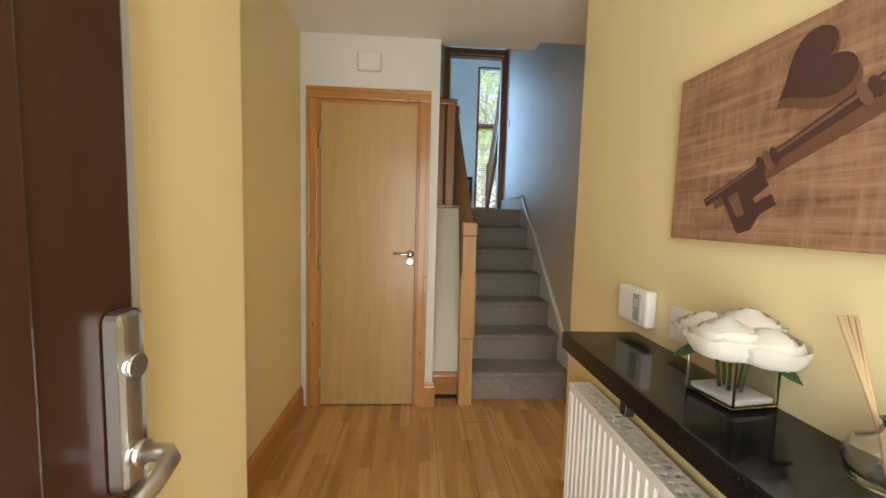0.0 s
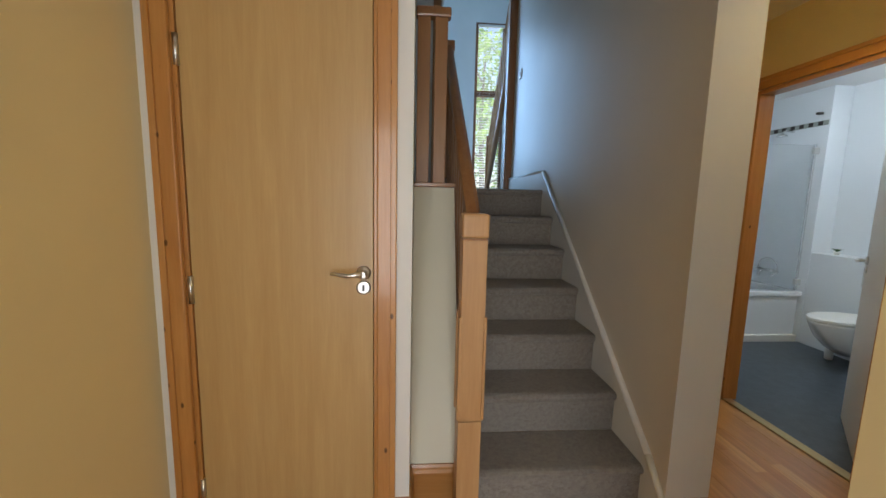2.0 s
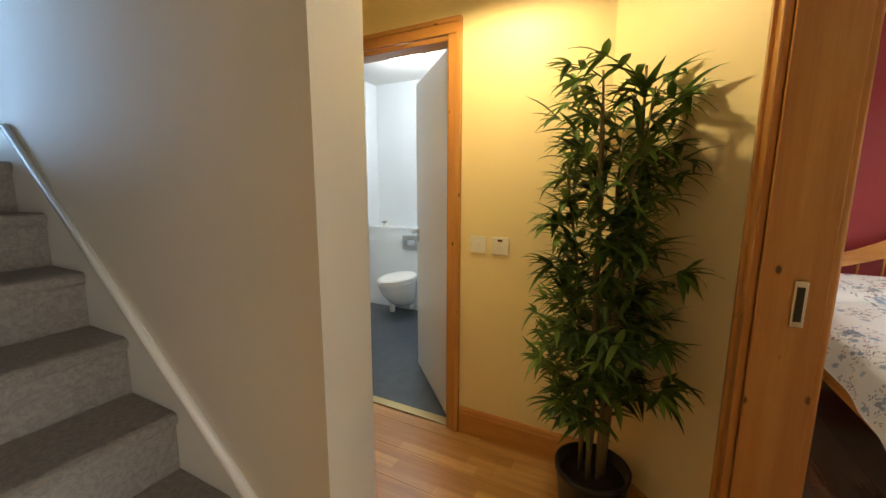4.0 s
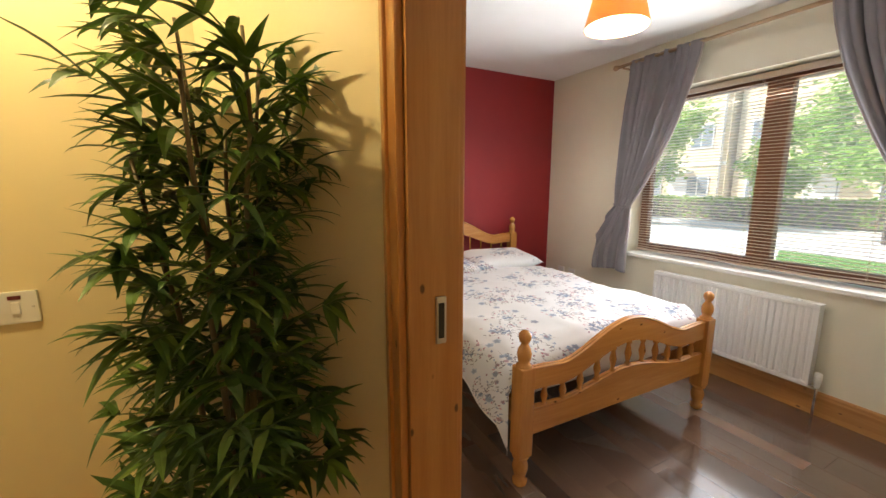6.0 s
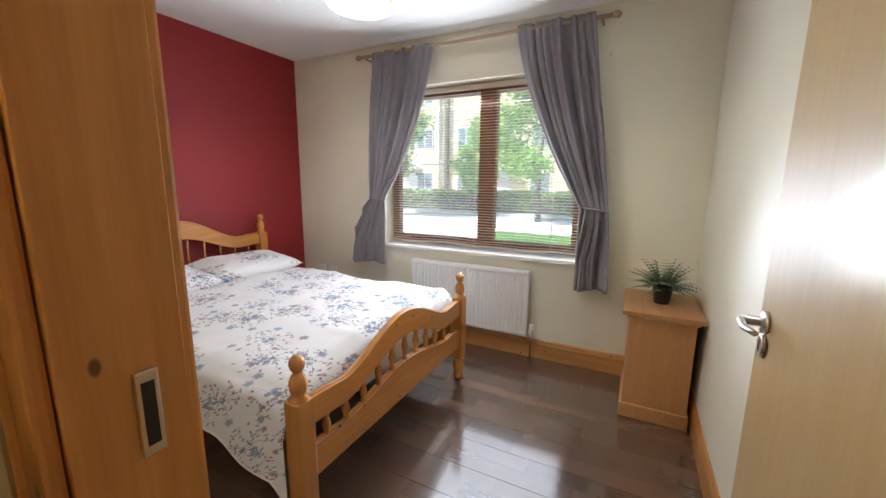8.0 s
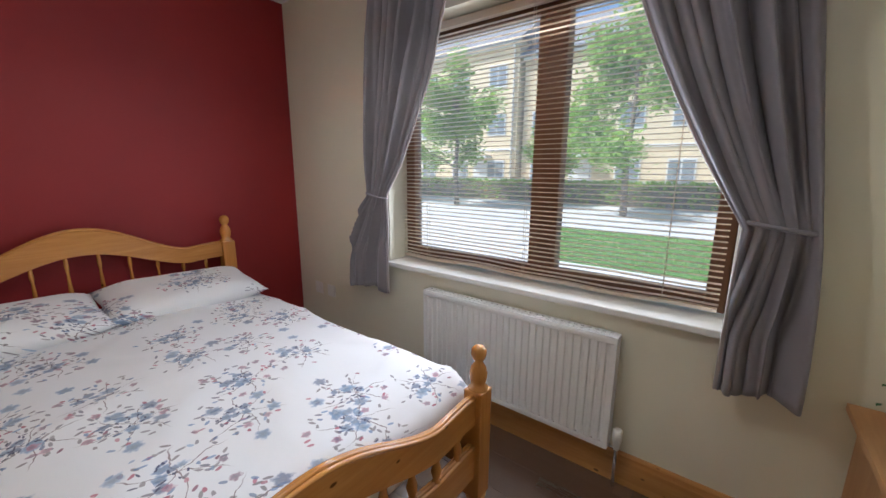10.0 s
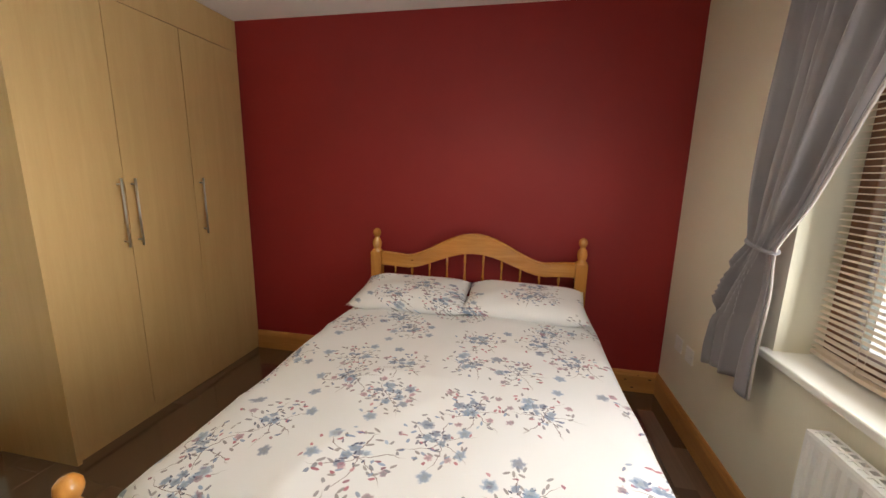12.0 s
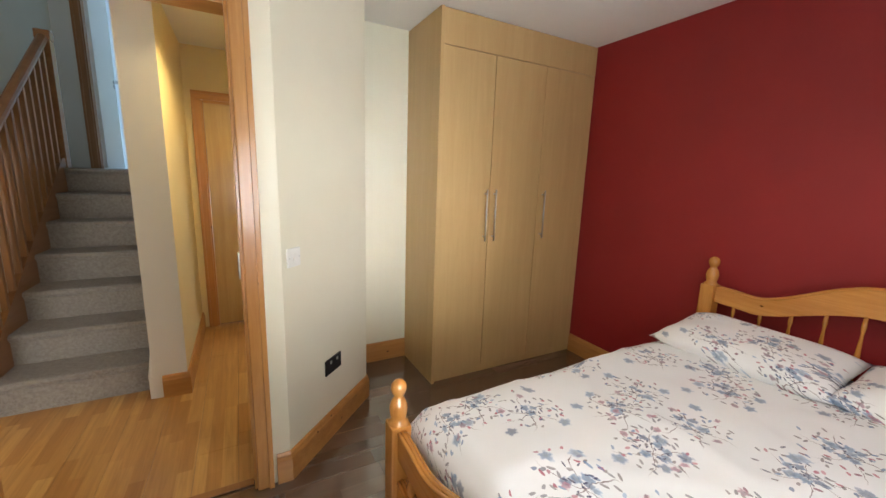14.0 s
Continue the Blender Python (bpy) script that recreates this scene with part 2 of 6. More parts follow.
def vinyl():
    mat = material("slate grey vinyl", (0.05, 0.062, 0.075), 0.35)
    n = Nodes(mat)
    v = n.coords(space="World")
    n.color(n.ramp(n.noise(v, 14, 6, 0.7), [(0.3, (0.040, 0.052, 0.066)), (0.7, (0.075, 0.092, 0.11))]))
    n.bump(n.noise(v, 120, 2), 0.1, 0.001)
    return mat


def fabric(name, color, weave=900):
    mat = material(name, color, 0.85)
    n = Nodes(mat)
    v = n.coords()
    f = n.noise(v, weave, 2)
    n.color(n.mix(n.noise(v, 5, 3), tuple(c * 0.85 for c in color), tuple(min(1, c * 1.12) for c in color)))
    n.bump(f, 0.25, 0.001)
    n.bsdf.inputs["Sheen Weight"].default_value = 0.25
    return mat


GRANITE, CARPET, VINYL = granite(), carpet(), vinyl()
CURTAIN = fabric("grey curtain cloth", (0.225, 0.205, 0.225))
LINING = fabric("pale curtain lining", (0.34, 0.29, 0.27))
SHEET = fabric("white cotton sheet", (0.78, 0.76, 0.74))


def floral():
    """White cotton printed with sprays of blue flowers, pink buds and grey brown twigs."""
    mat = material("floral cotton", (0.80, 0.77, 0.75), 0.85)
    n = Nodes(mat)
    v = n.coords(space="World")
    sep = n.node("ShaderNodeSeparateXYZ")
    n.link(v, sep.inputs[0])
    # unfold the hanging sides, so the print runs on over the edges
    flat = n.node("ShaderNodeCombineXYZ")
    n.link(n.math("ADD", sep.outputs[0], sep.outputs[2]), flat.inputs[0])
    n.link(n.math("SUBTRACT", sep.outputs[1], sep.outputs[2]), flat.inputs[1])
    w = flat.outputs[0]

    def vector(op, a, b):
        node = n.node("ShaderNodeVectorMath", operation=op)
        for k, x in enumerate((a, b)):
            if isinstance(x, tuple):
                node.inputs[k].default_value = x
            else:
                n.link(x, node.inputs[k])
        return node.outputs[0]

    def cells(at, scale, shift=0.0, random=1.0):
        """Nearest cell centre: offset from it in metres (x, y), its place, three random numbers."""
        vor = n.node("ShaderNodeTexVoronoi", voronoi_dimensions="2D")
        vor.inputs["Scale"].default_value = scale
        vor.inputs["Randomness"].default_value = random
        moved = vector("ADD", at, (shift, shift * 0.7, 0.0))
        n.link(moved, vor.inputs["Vector"])
        place = vector("SUBTRACT", vor.outputs["Position"], (shift, shift * 0.7, 0.0))
        off = n.node("ShaderNodeSeparateXYZ")
        n.link(vector("SUBTRACT", moved, vor.outputs["Position"]), off.inputs[0])
        pick = n.node("ShaderNodeSeparateColor")
        n.link(vor.outputs["Color"], pick.inputs[0])
        return off.outputs[0], off.outputs[1], place, pick.outputs

    def length(x, y):
        return n.math("SQRT", n.math("ADD", n.math("MULTIPLY", x, x), n.math("MULTIPLY", y, y)))

    def step(x, edge, soft):
        return n.ramp(n.math("DIVIDE", x, edge * 2), [(0.5, (1, 1, 1)), (0.5 + soft, (0, 0, 0))])

    def spray(at):
        """Distance of a place from the heart of its spray."""
        x, y, place, pick = cells(at, 3.7, 0.0, 0.9)
        return length(x, y), x, y, pick

    base = n.mix(n.noise(v, 2.5, 3), (0.82, 0.815, 0.82), (0.78, 0.775, 0.785))
    warp = n.node("ShaderNodeTexNoise")
    warp.inputs["Scale"].default_value = 22.0
    n.link(w, warp.inputs["Vector"])
    bent = vector("ADD", w, vector("MULTIPLY", warp.outputs["Color"], (0.035, 0.035, 0.0)))
    blot = n.node("ShaderNodeTexNoise")
    blot.inputs["Scale"].default_value = 95.0
    n.link(w, blot.inputs["Vector"])
    soft = vector("ADD", w, vector("MULTIPLY", vector("SUBTRACT", blot.outputs["Color"], (0.5, 0.5, 0.5)), (0.018, 0.018, 0.0)))
    # twigs that branch out from each spray
    dist, x, y, pick = spray(bent)
    ang = n.math("ADD", n.math("MULTIPLY", n.math("ARCTAN2", y, x), 3.0), n.math("MULTIPLY", pick[0], 6.0))
    fork = n.math("ADD", ang, n.math("MULTIPLY", dist, 9.0))
    reach = n.ramp(dist, [(0.085, (1, 1, 1)), (0.125, (0, 0, 0))])
    twig = n.math("MULTIPLY", step(n.math("MULTIPLY", n.math("ABSOLUTE", n.math("SINE", fork)), dist), 0.0030, 0.25), reach)
    col = n.mix(n.math("MULTIPLY", twig, 0.8), base, (0.17, 0.10, 0.10))

    def leaves(col, scale, long, wide, share, near, far, tones, shift, strength=0.9):
        x, y, place, pick = cells(w, scale, shift)
        a = n.math("MULTIPLY", pick[2], 6.283)
        s, c = n.math("SINE", a), n.math("COSINE", a)
        u = n.math("ADD", n.math("MULTIPLY", x, c), n.math("MULTIPLY", y, s))
        t = n.math("SUBTRACT", n.math("MULTIPLY", y, c), n.math("MULTIPLY", x, s))
        shape = length(n.math("DIVIDE", u, long), n.math("DIVIDE", t, wide))
        d = spray(place)[0]
        here = n.math("MULTIPLY", n.math("LESS_THAN", d, far), n.math("GREATER_THAN", d, near))
        here = n.math("MULTIPLY", here, n.math("LESS_THAN", pick[0], share))
        tone = n.ramp(pick[1], [(i / (len(tones) - 1), t) for i, t in enumerate(tones)])
        return n.mix(n.math("MULTIPLY", n.math("MULTIPLY", step(shape, 1.0, 0.12), here), strength), col, tone)

    def flowers(col, scale, size, share, far, tones, shift, strength=0.9):
        x, y, place, pick = cells(soft, scale, shift)
        a = n.math("ADD", n.math("MULTIPLY", n.math("ARCTAN2", y, x), 5.0), n.math("MULTIPLY", pick[2], 6.283))
        d = length(x, y)
        lobes = n.math("ADD", n.math("MULTIPLY", n.math("COSINE", a), 0.13), 0.87)
        r = n.math("DIVIDE", d, n.math("MULTIPLY", lobes, size))
        here = n.math("MULTIPLY", n.math("LESS_THAN", spray(place)[0], far), n.math("LESS_THAN", pick[0], share))
        tone = n.ramp(pick[1], [(i / (len(tones) - 1), t) for i, t in enumerate(tones)])
        petal = n.mix(n.ramp(r, [(0.25, (0, 0, 0)), (0.95, (1, 1, 1))]), n.mix(0.55, tone, (0.015, 0.02, 0.06)), tone)
        petal = n.mix(n.math("MULTIPLY", n.noise(w, 160, 2), 0.35), petal, (0.62, 0.68, 0.78))
        return n.mix(n.math("MULTIPLY", n.math("MULTIPLY", step(r, 0.8, 0.28), here), strength), col, petal)

    greys = [(0.12, 0.09, 0.10), (0.24, 0.20, 0.20), (0.09, 0.09, 0.15), (0.32, 0.29, 0.27)]
    pinks = [(0.36, 0.05, 0.10), (0.52, 0.16, 0.22), (0.20, 0.05, 0.10), (0.62, 0.30, 0.34)]
    blues = [(0.06, 0.16, 0.36), (0.16, 0.31, 0.52), (0.035, 0.08, 0.22), (0.30, 0.44, 0.62)]
    col = leaves(col, 46, 0.0105, 0.0038, 0.28, 0.02, 0.12, greys, 0.8, 0.75)
    col = leaves(col, 48, 0.0085, 0.0042, 0.085, 0.04, 0.13, pinks, 2.1, 0.85)
    col = leaves(col, 46, 0.0095, 0.0042, 0.09, 0.04, 0.12, blues, 3.3, 0.7)
    col = flowers(col, 32, 0.0165, 0.66, 0.047, blues, 0.3, 0.8)
    col = leaves(col, 75, 0.0075, 0.0024, 0.32, 0.0, 0.055, [(0.03, 0.04, 0.12), (0.08, 0.07, 0.12)], 1.3)
    col = flowers(col, 10, 0.022, 0.34, 0.17, blues, 4.0, 0.75)
    col = flowers(col, 24, 0.013, 0.12, 0.13, pinks, 5.2, 0.8)
    n.color(col)
    n.bump(n.noise(v, 900, 2), 0.2, 0.001)
    n.bsdf.inputs["Sheen Weight"].default_value = 0.15
    return mat


FLORAL = floral()


def leaf_material(name, tones, rough=0.4, through_light=0.15):
    mat = material(name, tones[0], rough)
    n = Nodes(mat)
    geo = n.node("ShaderNodeNewGeometry")
    n.color(n.ramp(geo.outputs["Random Per Island"], [(i / (len(tones) - 1), t) for i, t in enumerate(tones)]))
    thin = n.node("ShaderNodeBsdfTranslucent")
    n.link(n.bsdf.inputs["Base Color"].links[0].from_socket, thin.inputs["Color"])
    both = n.node("ShaderNodeMixShader")
    both.inputs[0].default_value = through_light
    n.link(n.bsdf.outputs[0], both.inputs[1])
    n.link(thin.outputs[0], both.inputs[2])
    n.link(both.outputs[0], mat.node_tree.nodes["Material Output"].inputs["Surface"])
    return mat


BAMBOOLEAF = leaf_material("bamboo leaf", [(0.036, 0.080, 0.016), (0.060, 0.13, 0.022), (0.10, 0.205, 0.032), (0.044, 0.095, 0.018), (0.18, 0.31, 0.040), (0.055, 0.115, 0.020)])
FERNLEAF = leaf_material("fern leaf", [(0.035, 0.10, 0.035), (0.065, 0.16, 0.05), (0.045, 0.12, 0.06)])
ROSELEAF = leaf_material("rose leaf", [(0.02, 0.08, 0.02), (0.04, 0.14, 0.04)])
TREELEAF = leaf_material("tree leaf", [(0.22, 0.38, 0.07), (0.31, 0.48, 0.09), (0.41, 0.56, 0.13), (0.25, 0.42, 0.08)], 0.6, 0.6)
CANE = material("bamboo cane", (0.15, 0.115, 0.05), 0.5)
POTBLACK = material("black pot", (0.010, 0.010, 0.010), 0.35)
REED = material("reed stick", (0.50, 0.36, 0.20), 0.7)


def glowing(name, color, glow, strength):
    mat = material(name, color, 0.6)
    b = mat.node_tree.nodes["Principled BSDF"]
    b.inputs["Emission Color"].default_value = (*glow, 1)
    b.inputs["Emission Strength"].default_value = strength
    return mat


BULB = glowing("lit bulb", (1, 1, 1), (1.0, 0.80, 0.5), 30.0)


def papery(name, color, share):
    """Thin paper or cloth that lets some light through."""
    mat = material(name, color, 0.8)
    n = Nodes(mat)
    thin = n.node("ShaderNodeBsdfTranslucent")
    thin.inputs["Color"].default_value = (*color, 1)
    both = n.node("ShaderNodeMixShader")
    both.inputs[0].default_value = share
    n.link(n.bsdf.outputs[0], both.inputs[1])
    n.link(thin.outputs[0], both.inputs[2])
    n.link(both.outputs[0], mat.node_tree.nodes["Material Output"].inputs["Surface"])
    return mat


PETAL = papery("white petal", (0.80, 0.78, 0.70), 0.30)
SHADE = papery("orange paper shade", (0.75, 0.40, 0.13), 0.45)
def glare_veil(mat, share):
    """Mixes a pale veil into the glass, standing in for glare over the view."""
    n = Nodes(mat)
    out = mat.node_tree.nodes["Material Output"].inputs["Surface"]
    clear = out.links[0].from_socket
    veil = n.node("ShaderNodeBsdfTranslucent")
    veil.inputs["Color"].default_value = (0.92, 0.96, 0.98, 1)
    both = n.node("ShaderNodeMixShader")
    both.inputs[0].default_value = share
    n.link(clear, both.inputs[1])
    n.link(veil.outputs[0], both.inputs[2])
    n.link(both.outputs[0], out)


# glare put into the pane itself
glare_veil(PANE, 0.10)
SHADEHALL = papery("ivory hall shade", (0.80, 0.66, 0.42), 0.15)
SHADEIN = papery("white shade lining", (0.88, 0.84, 0.74), 0.55)
BATHGLOW = glowing("lit diffuser", (0.9, 0.9, 0.9), (0.95, 0.98, 1.0), 14.0)


# ---- building helpers ----
def box(bm, x0, x1, y0, y1, z0, z1, bevel=0.0, seg=2):
    made = bmesh.ops.create_cube(bm, size=1.0)["verts"]
    for v in made:
        v.co = Vector(((x0 + x1) / 2 + v.co.x * (x1 - x0), (y0 + y1) / 2 + v.co.y * (y1 - y0), (z0 + z1) / 2 + v.co.z * (z1 - z0)))
    if bevel:
        edges = list({e for v in made for e in v.link_edges})
        bmesh.ops.bevel(bm, geom=edges, offset=bevel, segments=seg, affect="EDGES", profile=0.6)
    return bm


def boxm(*dims, bevel=0.0, seg=2):
    return box(bmesh.new(), *dims, bevel=bevel, seg=seg)


def prism(bm, pts, z0, z1):
    """An upright prism over a plan outline given counter-clockwise."""
    low = [bm.verts.new((x, y, z0)) for x, y in pts]
    high = [bm.verts.new((x, y, z1)) for x, y in pts]
    bm.faces.new(low[::-1])
    bm.faces.new(high)
    k = len(pts)
    for i in range(k):
        bm.faces.new((low[i], low[(i + 1) % k], high[(i + 1) % k], high[i]))
    return bm


def slab(bm, outline, depth, m):
    """A flat outline (u, v) thickened by depth along its normal and set by the matrix m."""
    a = [bm.verts.new(m @ Vector((u, v, 0))) for u, v in outline]
    b = [bm.verts.new(m @ Vector((u, v, depth))) for u, v in outline]
    k = len(outline)
    bm.faces.new(a[::-1])
    bm.faces.new(b)
    for i in range(k):
        bm.faces.new((a[i], a[(i + 1) % k], b[(i + 1) % k], b[i]))
    return bm


def lathe(bm, profile, n=24, at=(0, 0, 0), axis="Z", close=True):
    """A turned shape from (radius, height) pairs."""
    rings = []
    for r, h in profile:
        ring = []
        for i in range(n):
            a = 2 * math.pi * i / n
            p = (r * math.cos(a), r * math.sin(a), h)
            if axis == "X":
                p = (p[2], p[0], p[1])
            elif axis == "Y":
                p = (p[1], p[2], p[0])
            ring.append(bm.verts.new(Vector(p) + Vector(at)))
        rings.append(ring)
    for a, b in zip(rings, rings[1:]):
        for i in range(n):
            bm.faces.new((a[i], a[(i + 1) % n], b[(i + 1) % n], b[i])).smooth = True
    if close:
        bm.faces.new(rings[0][::-1])
        bm.faces.new(rings[-1])
    return bm


def tube(bm, points, radius, n=10, taper=None, closed=True):
    """A round bar along a line of points."""
    pts = [Vector(p) for p in points]
    rings = []
    side = None
    for i, p in enumerate(pts):
        d = (pts[min(i + 1, len(pts) - 1)] - pts[max(i - 1, 0)]).normalized()
        if side is None:
            side = d.cross(Vector((0.31, 0.47, 0.82))).normalized()
        side = (side - d * side.dot(d)).normalized()
        up = d.cross(side)
        r = radius if taper is None else radius + (taper - radius) * i / (len(pts) - 1)
        rings.append([bm.verts.new(p + (side * math.cos(2 * math.pi * k / n) + up * math.sin(2 * math.pi * k / n)) * r) for k in range(n)])
    for a, b in zip(rings, rings[1:]):
        for k in range(n):
            bm.faces.new((a[k], a[(k + 1) % n], b[(k + 1) % n], b[k])).smooth = True
    if closed:
        bm.faces.new(rings[0][::-1])
        bm.faces.new(rings[-1])
    return bm


def mesh_of(name, bm, mat, smooth=False):
    bmesh.ops.recalc_face_normals(bm, faces=bm.faces)
    me = bpy.data.meshes.new(name)
    bm.to_mesh(me)
    bm.free()
    if smooth:
        for p in me.polygons:
            p.use_smooth = True
    for m in mat if isinstance(mat, (list, tuple)) else (mat,):
        me.materials.append(m)
    return me


def part(name, bm, mat, parent, label="", smooth=False):
    ob = new(name, mesh_of(name, bm, mat, smooth))
    ob.parent = parent
    if label:
        tagged(ob, label)
    return ob


def structure(name, bm, mat, label, category):
    return tagged(new(name, mesh_of(name, bm, mat)), label, category, kind="structure")


def thing(name, label, category, m=None, group=""):
    ob = new(name)
    ob.empty_display_size = 0.1
    ob.matrix_world = m or Matrix.Identity(4)
    return tagged(ob, label, category, group)


def single(name, bm, mat, label, category, m=None, group="", smooth=False):
    ob = new(name, mesh_of(name, bm, mat, smooth))
    if m:
        ob.matrix_world = m
    return tagged(ob, label, category, group)


def wall_boxes(bm, axis, p0, p1, a0, a1, z0, z1, openings=()):
    """A wall between p0 and p1 across, from a0 to a1 along, with openings (a0, a1, z0, z1)."""

    def put(b0, b1, c0, c1):
        if b1 - b0 > 1e-4 and c1 - c0 > 1e-4:
            if axis == "x":
                box(bm, p0, p1, b0, b1, c0, c1)
            else:
                box(bm, b0, b1, p0, p1, c0, c1)

    at = a0
    for o0, o1, oz0, oz1 in sorted(openings):
        put(at, o0, z0, z1)
        put(o0, o1, z0, oz0)
        put(o0, o1, oz1, z1)
        at = o1
    put(at, a1, z0, z1)
    return bm


CEILZ = 2.467
TOPZ = 2.60
RISE, GOING, STAIR_Y = 0.2043, 0.2535, 2.775
LANDZ = 7 * RISE
WIN_Y = -0.945
RED_X = 4.415
NORTH_Y = 2.585
STAIR_X = 1.375

# ---- walls ----
structure("wall_porch", wall_boxes(bmesh.new(), "x", -0.70, -0.25, -0.30, 1.20, 0, TOPZ), CREAM, "cream painted porch wall behind the open front door", "wall")
structure("wall_hall_side", wall_boxes(bmesh.new(), "x", -0.70, -0.555, 1.20, 2.70, 0, TOPZ), CREAM, "cream painted plaster hall wall", "wall")
structure("wall_front", wall_boxes(bmesh.new(), "y", -0.42, -0.30, -0.70, 0.895, 0, TOPZ, [(-0.24, 0.72, 0, 2.1)]), CREAM, "cream painted wall round the front doorway", "wall")
structure("wall_cupboard", wall_boxes(bmesh.new(), "y", 2.70, 2.80, -0.70, 0.34, 0, 4.1, [(-0.465, 0.235, 0, 2.08)]), WHITE, "off-white hall wall round the cupboard door", "wall")
structure("wall_low_stair", slab(bmesh.new(), [(2.885, 0.0), (3.6, 0.0), (3.6, 1.40), (3.41, 1.40), (2.885, 0.165)], 0.218, Matrix(((0, 0, 1, 0.342), (1, 0, 0, 0), (0, 1, 0, 0), (0, 0, 0, 1)))), MAGNOLIA, "low sloping cream wall beside the stair newel", "wall")
structure("wall_stair_void", wall_boxes(bmesh.new(), "x", 0.02, 0.34, 2.80, 5.45, 0, 4.1), MAGNOLIA, "white stairwell wall behind the balustrade", "wall")
structure("wall_hall_shelf", wall_boxes(bmesh.new(), "x", 0.895, 0.985, -1.25, 1.60, 0, TOPZ), [CREAM], "cream painted wall between hall and bedroom", "wall")
structure("wall_bedroom_door", wall_boxes(bmesh.new(), "y", 1.60, 1.73, 0.895, 2.0, 0, TOPZ, [(1.045, 1.94, 0, 2.085)]), CREAM, "cream painted wall round the bedroom doorway", "wall")
structure("wall_angled", prism(bmesh.new(), [(2.0, 1.60), (2.07, 1.60), (2.60, 2.13), (2.60, 2.69), (2.50, 2.69), (2.50, 2.14), (2.09, 1.73), (2.0, 1.73)], 0, TOPZ), MAGNOLIA, "angled painted wall between hall and bedroom", "wall")
structure("wall_bathroom", wall_boxes(bmesh.new(), "x", 2.50, 2.60, 2.69, 5.50, 0, TOPZ, [(2.855, 3.70, 0, 2.075)]), CREAM, "warm cream wall round the bathroom doorway", "wall")
structure("wall_stair", wall_boxes(bmesh.new(), "x", STAIR_X, 1.56, 2.66, 5.45, 0, 4.1), STAIRW, "painted stair wall with a white end", "wall")
structure("wall_corridor_end", wall_boxes(bmesh.new(), "y", 3.87, 3.97, 1.56, 2.50, 0, TOPZ, [(1.66, 2.42, 0, 2.06)]), CREAM, "cream wall at the corridor's end", "wall")
structure("wall_north", wall_boxes(bmesh.new(), "y", NORTH_Y, NORTH_Y + 0.1, 2.60, RED_X + 0.12, 0, TOPZ), MAGNOLIA, "magnolia bedroom wall behind the wardrobe", "wall")
structure("wall_red", wall_boxes(bmesh.new(), "x", RED_X, RED_X + 0.12, WIN_Y - 0.30, NORTH_Y, 0, TOPZ), RED, "deep red painted feature wall behind the bed", "wall")
structure("wall_window", wall_boxes(bmesh.new(), "y", WIN_Y - 0.30, WIN_Y, 0.985, RED_X, 0, TOPZ, [(1.72, 3.40, 0.78, 2.115)]), MAGNOLIA, "magnolia painted wall round the bedroom window", "wall")
structure("wall_landing", wall_boxes(bmesh.new(), "y", 5.45, 5.55, 0.02, 1.56, 0, 4.1, [(0.56, 1.335, LANDZ, LANDZ + 2.36)]), WHITE, "white wall round the landing doorway", "wall")
bm = wall_boxes(bmesh.new(), "y", 10.0, 10.15, -1.6, 5.2, LANDZ - 0.2, 6.2, [(1.62, 2.28, 1.55, 5.15)])
wall_boxes(bm, "x", 5.2, 5.35, 5.55, 10.15, LANDZ - 0.2, 6.2)
wall_boxes(bm, "x", -1.75, -1.6, 5.55, 10.15, LANDZ - 0.2, 6.2)
wall_boxes(bm, "y", 5.56, 5.66, -1.75, 0.45, LANDZ - 0.2, 6.2)
wall_boxes(bm, "y", 5.56, 5.66, 1.45, 5.35, LANDZ - 0.2, 6.2)
wall_boxes(bm, "y", 5.56, 5.66, 0.45, 1.45, LANDZ + 2.4, 6.2)
structure("wall_living_room", bm, WHITE, "white walls of the living room above", "wall")
bm = wall_boxes(bmesh.new(), "y", 5.42, 5.50, 2.60, 4.5, 0, TOPZ)
wall_boxes(bm, "x", 4.40, 4.50, 2.69, 5.42, 0, TOPZ)
wall_boxes(bm, "y", 2.69, 2.75, 2.60, 4.40, 0, TOPZ)
structure("wall_bathroom_inner", bm, TILEW, "white bathroom walls", "wall")

# ---- ceilings and floors ----
structure("ceiling_hall", boxm(-0.70, 0.985, -0.42, 2.70, CEILZ, CEILZ + 0.16), CEIL, "white hall ceiling", "ceiling")
bm = boxm(0.985, 2.50, 1.73, 2.66, CEILZ, CEILZ + 0.16)
box(bm, 1.56, 2.50, 2.66, 3.87, CEILZ, CEILZ + 0.16)
box(bm, 0.30, 0.985, 2.70, 2.78, CEILZ, CEILZ + 0.16)
structure("ceiling_corridor", bm, CEIL, "white painted ceiling of the inner hall", "ceiling")
structure("ceiling_bedroom", boxm(0.985, RED_X, WIN_Y, NORTH_Y, CEILZ + 0.002, CEILZ + 0.16), CEIL, "white bedroom ceiling", "ceiling")
structure("ceiling_bathroom", boxm(2.60, 4.40, 2.75, 5.42, CEILZ, CEILZ + 0.15), CEIL, "white bathroom ceiling", "ceiling")
structure("ceiling_stairwell", boxm(0.02, 1.56, 2.66, 5.55, 4.1, 4.2), CEIL, "white stairwell ceiling", "ceiling")
structure("wall_over_stair", wall_boxes(bmesh.new(), "y", 2.60, 2.66, 0.30, 1.56, CEILZ + 0.16, 4.1), WHITE, "white wall over the stair opening", "wall")
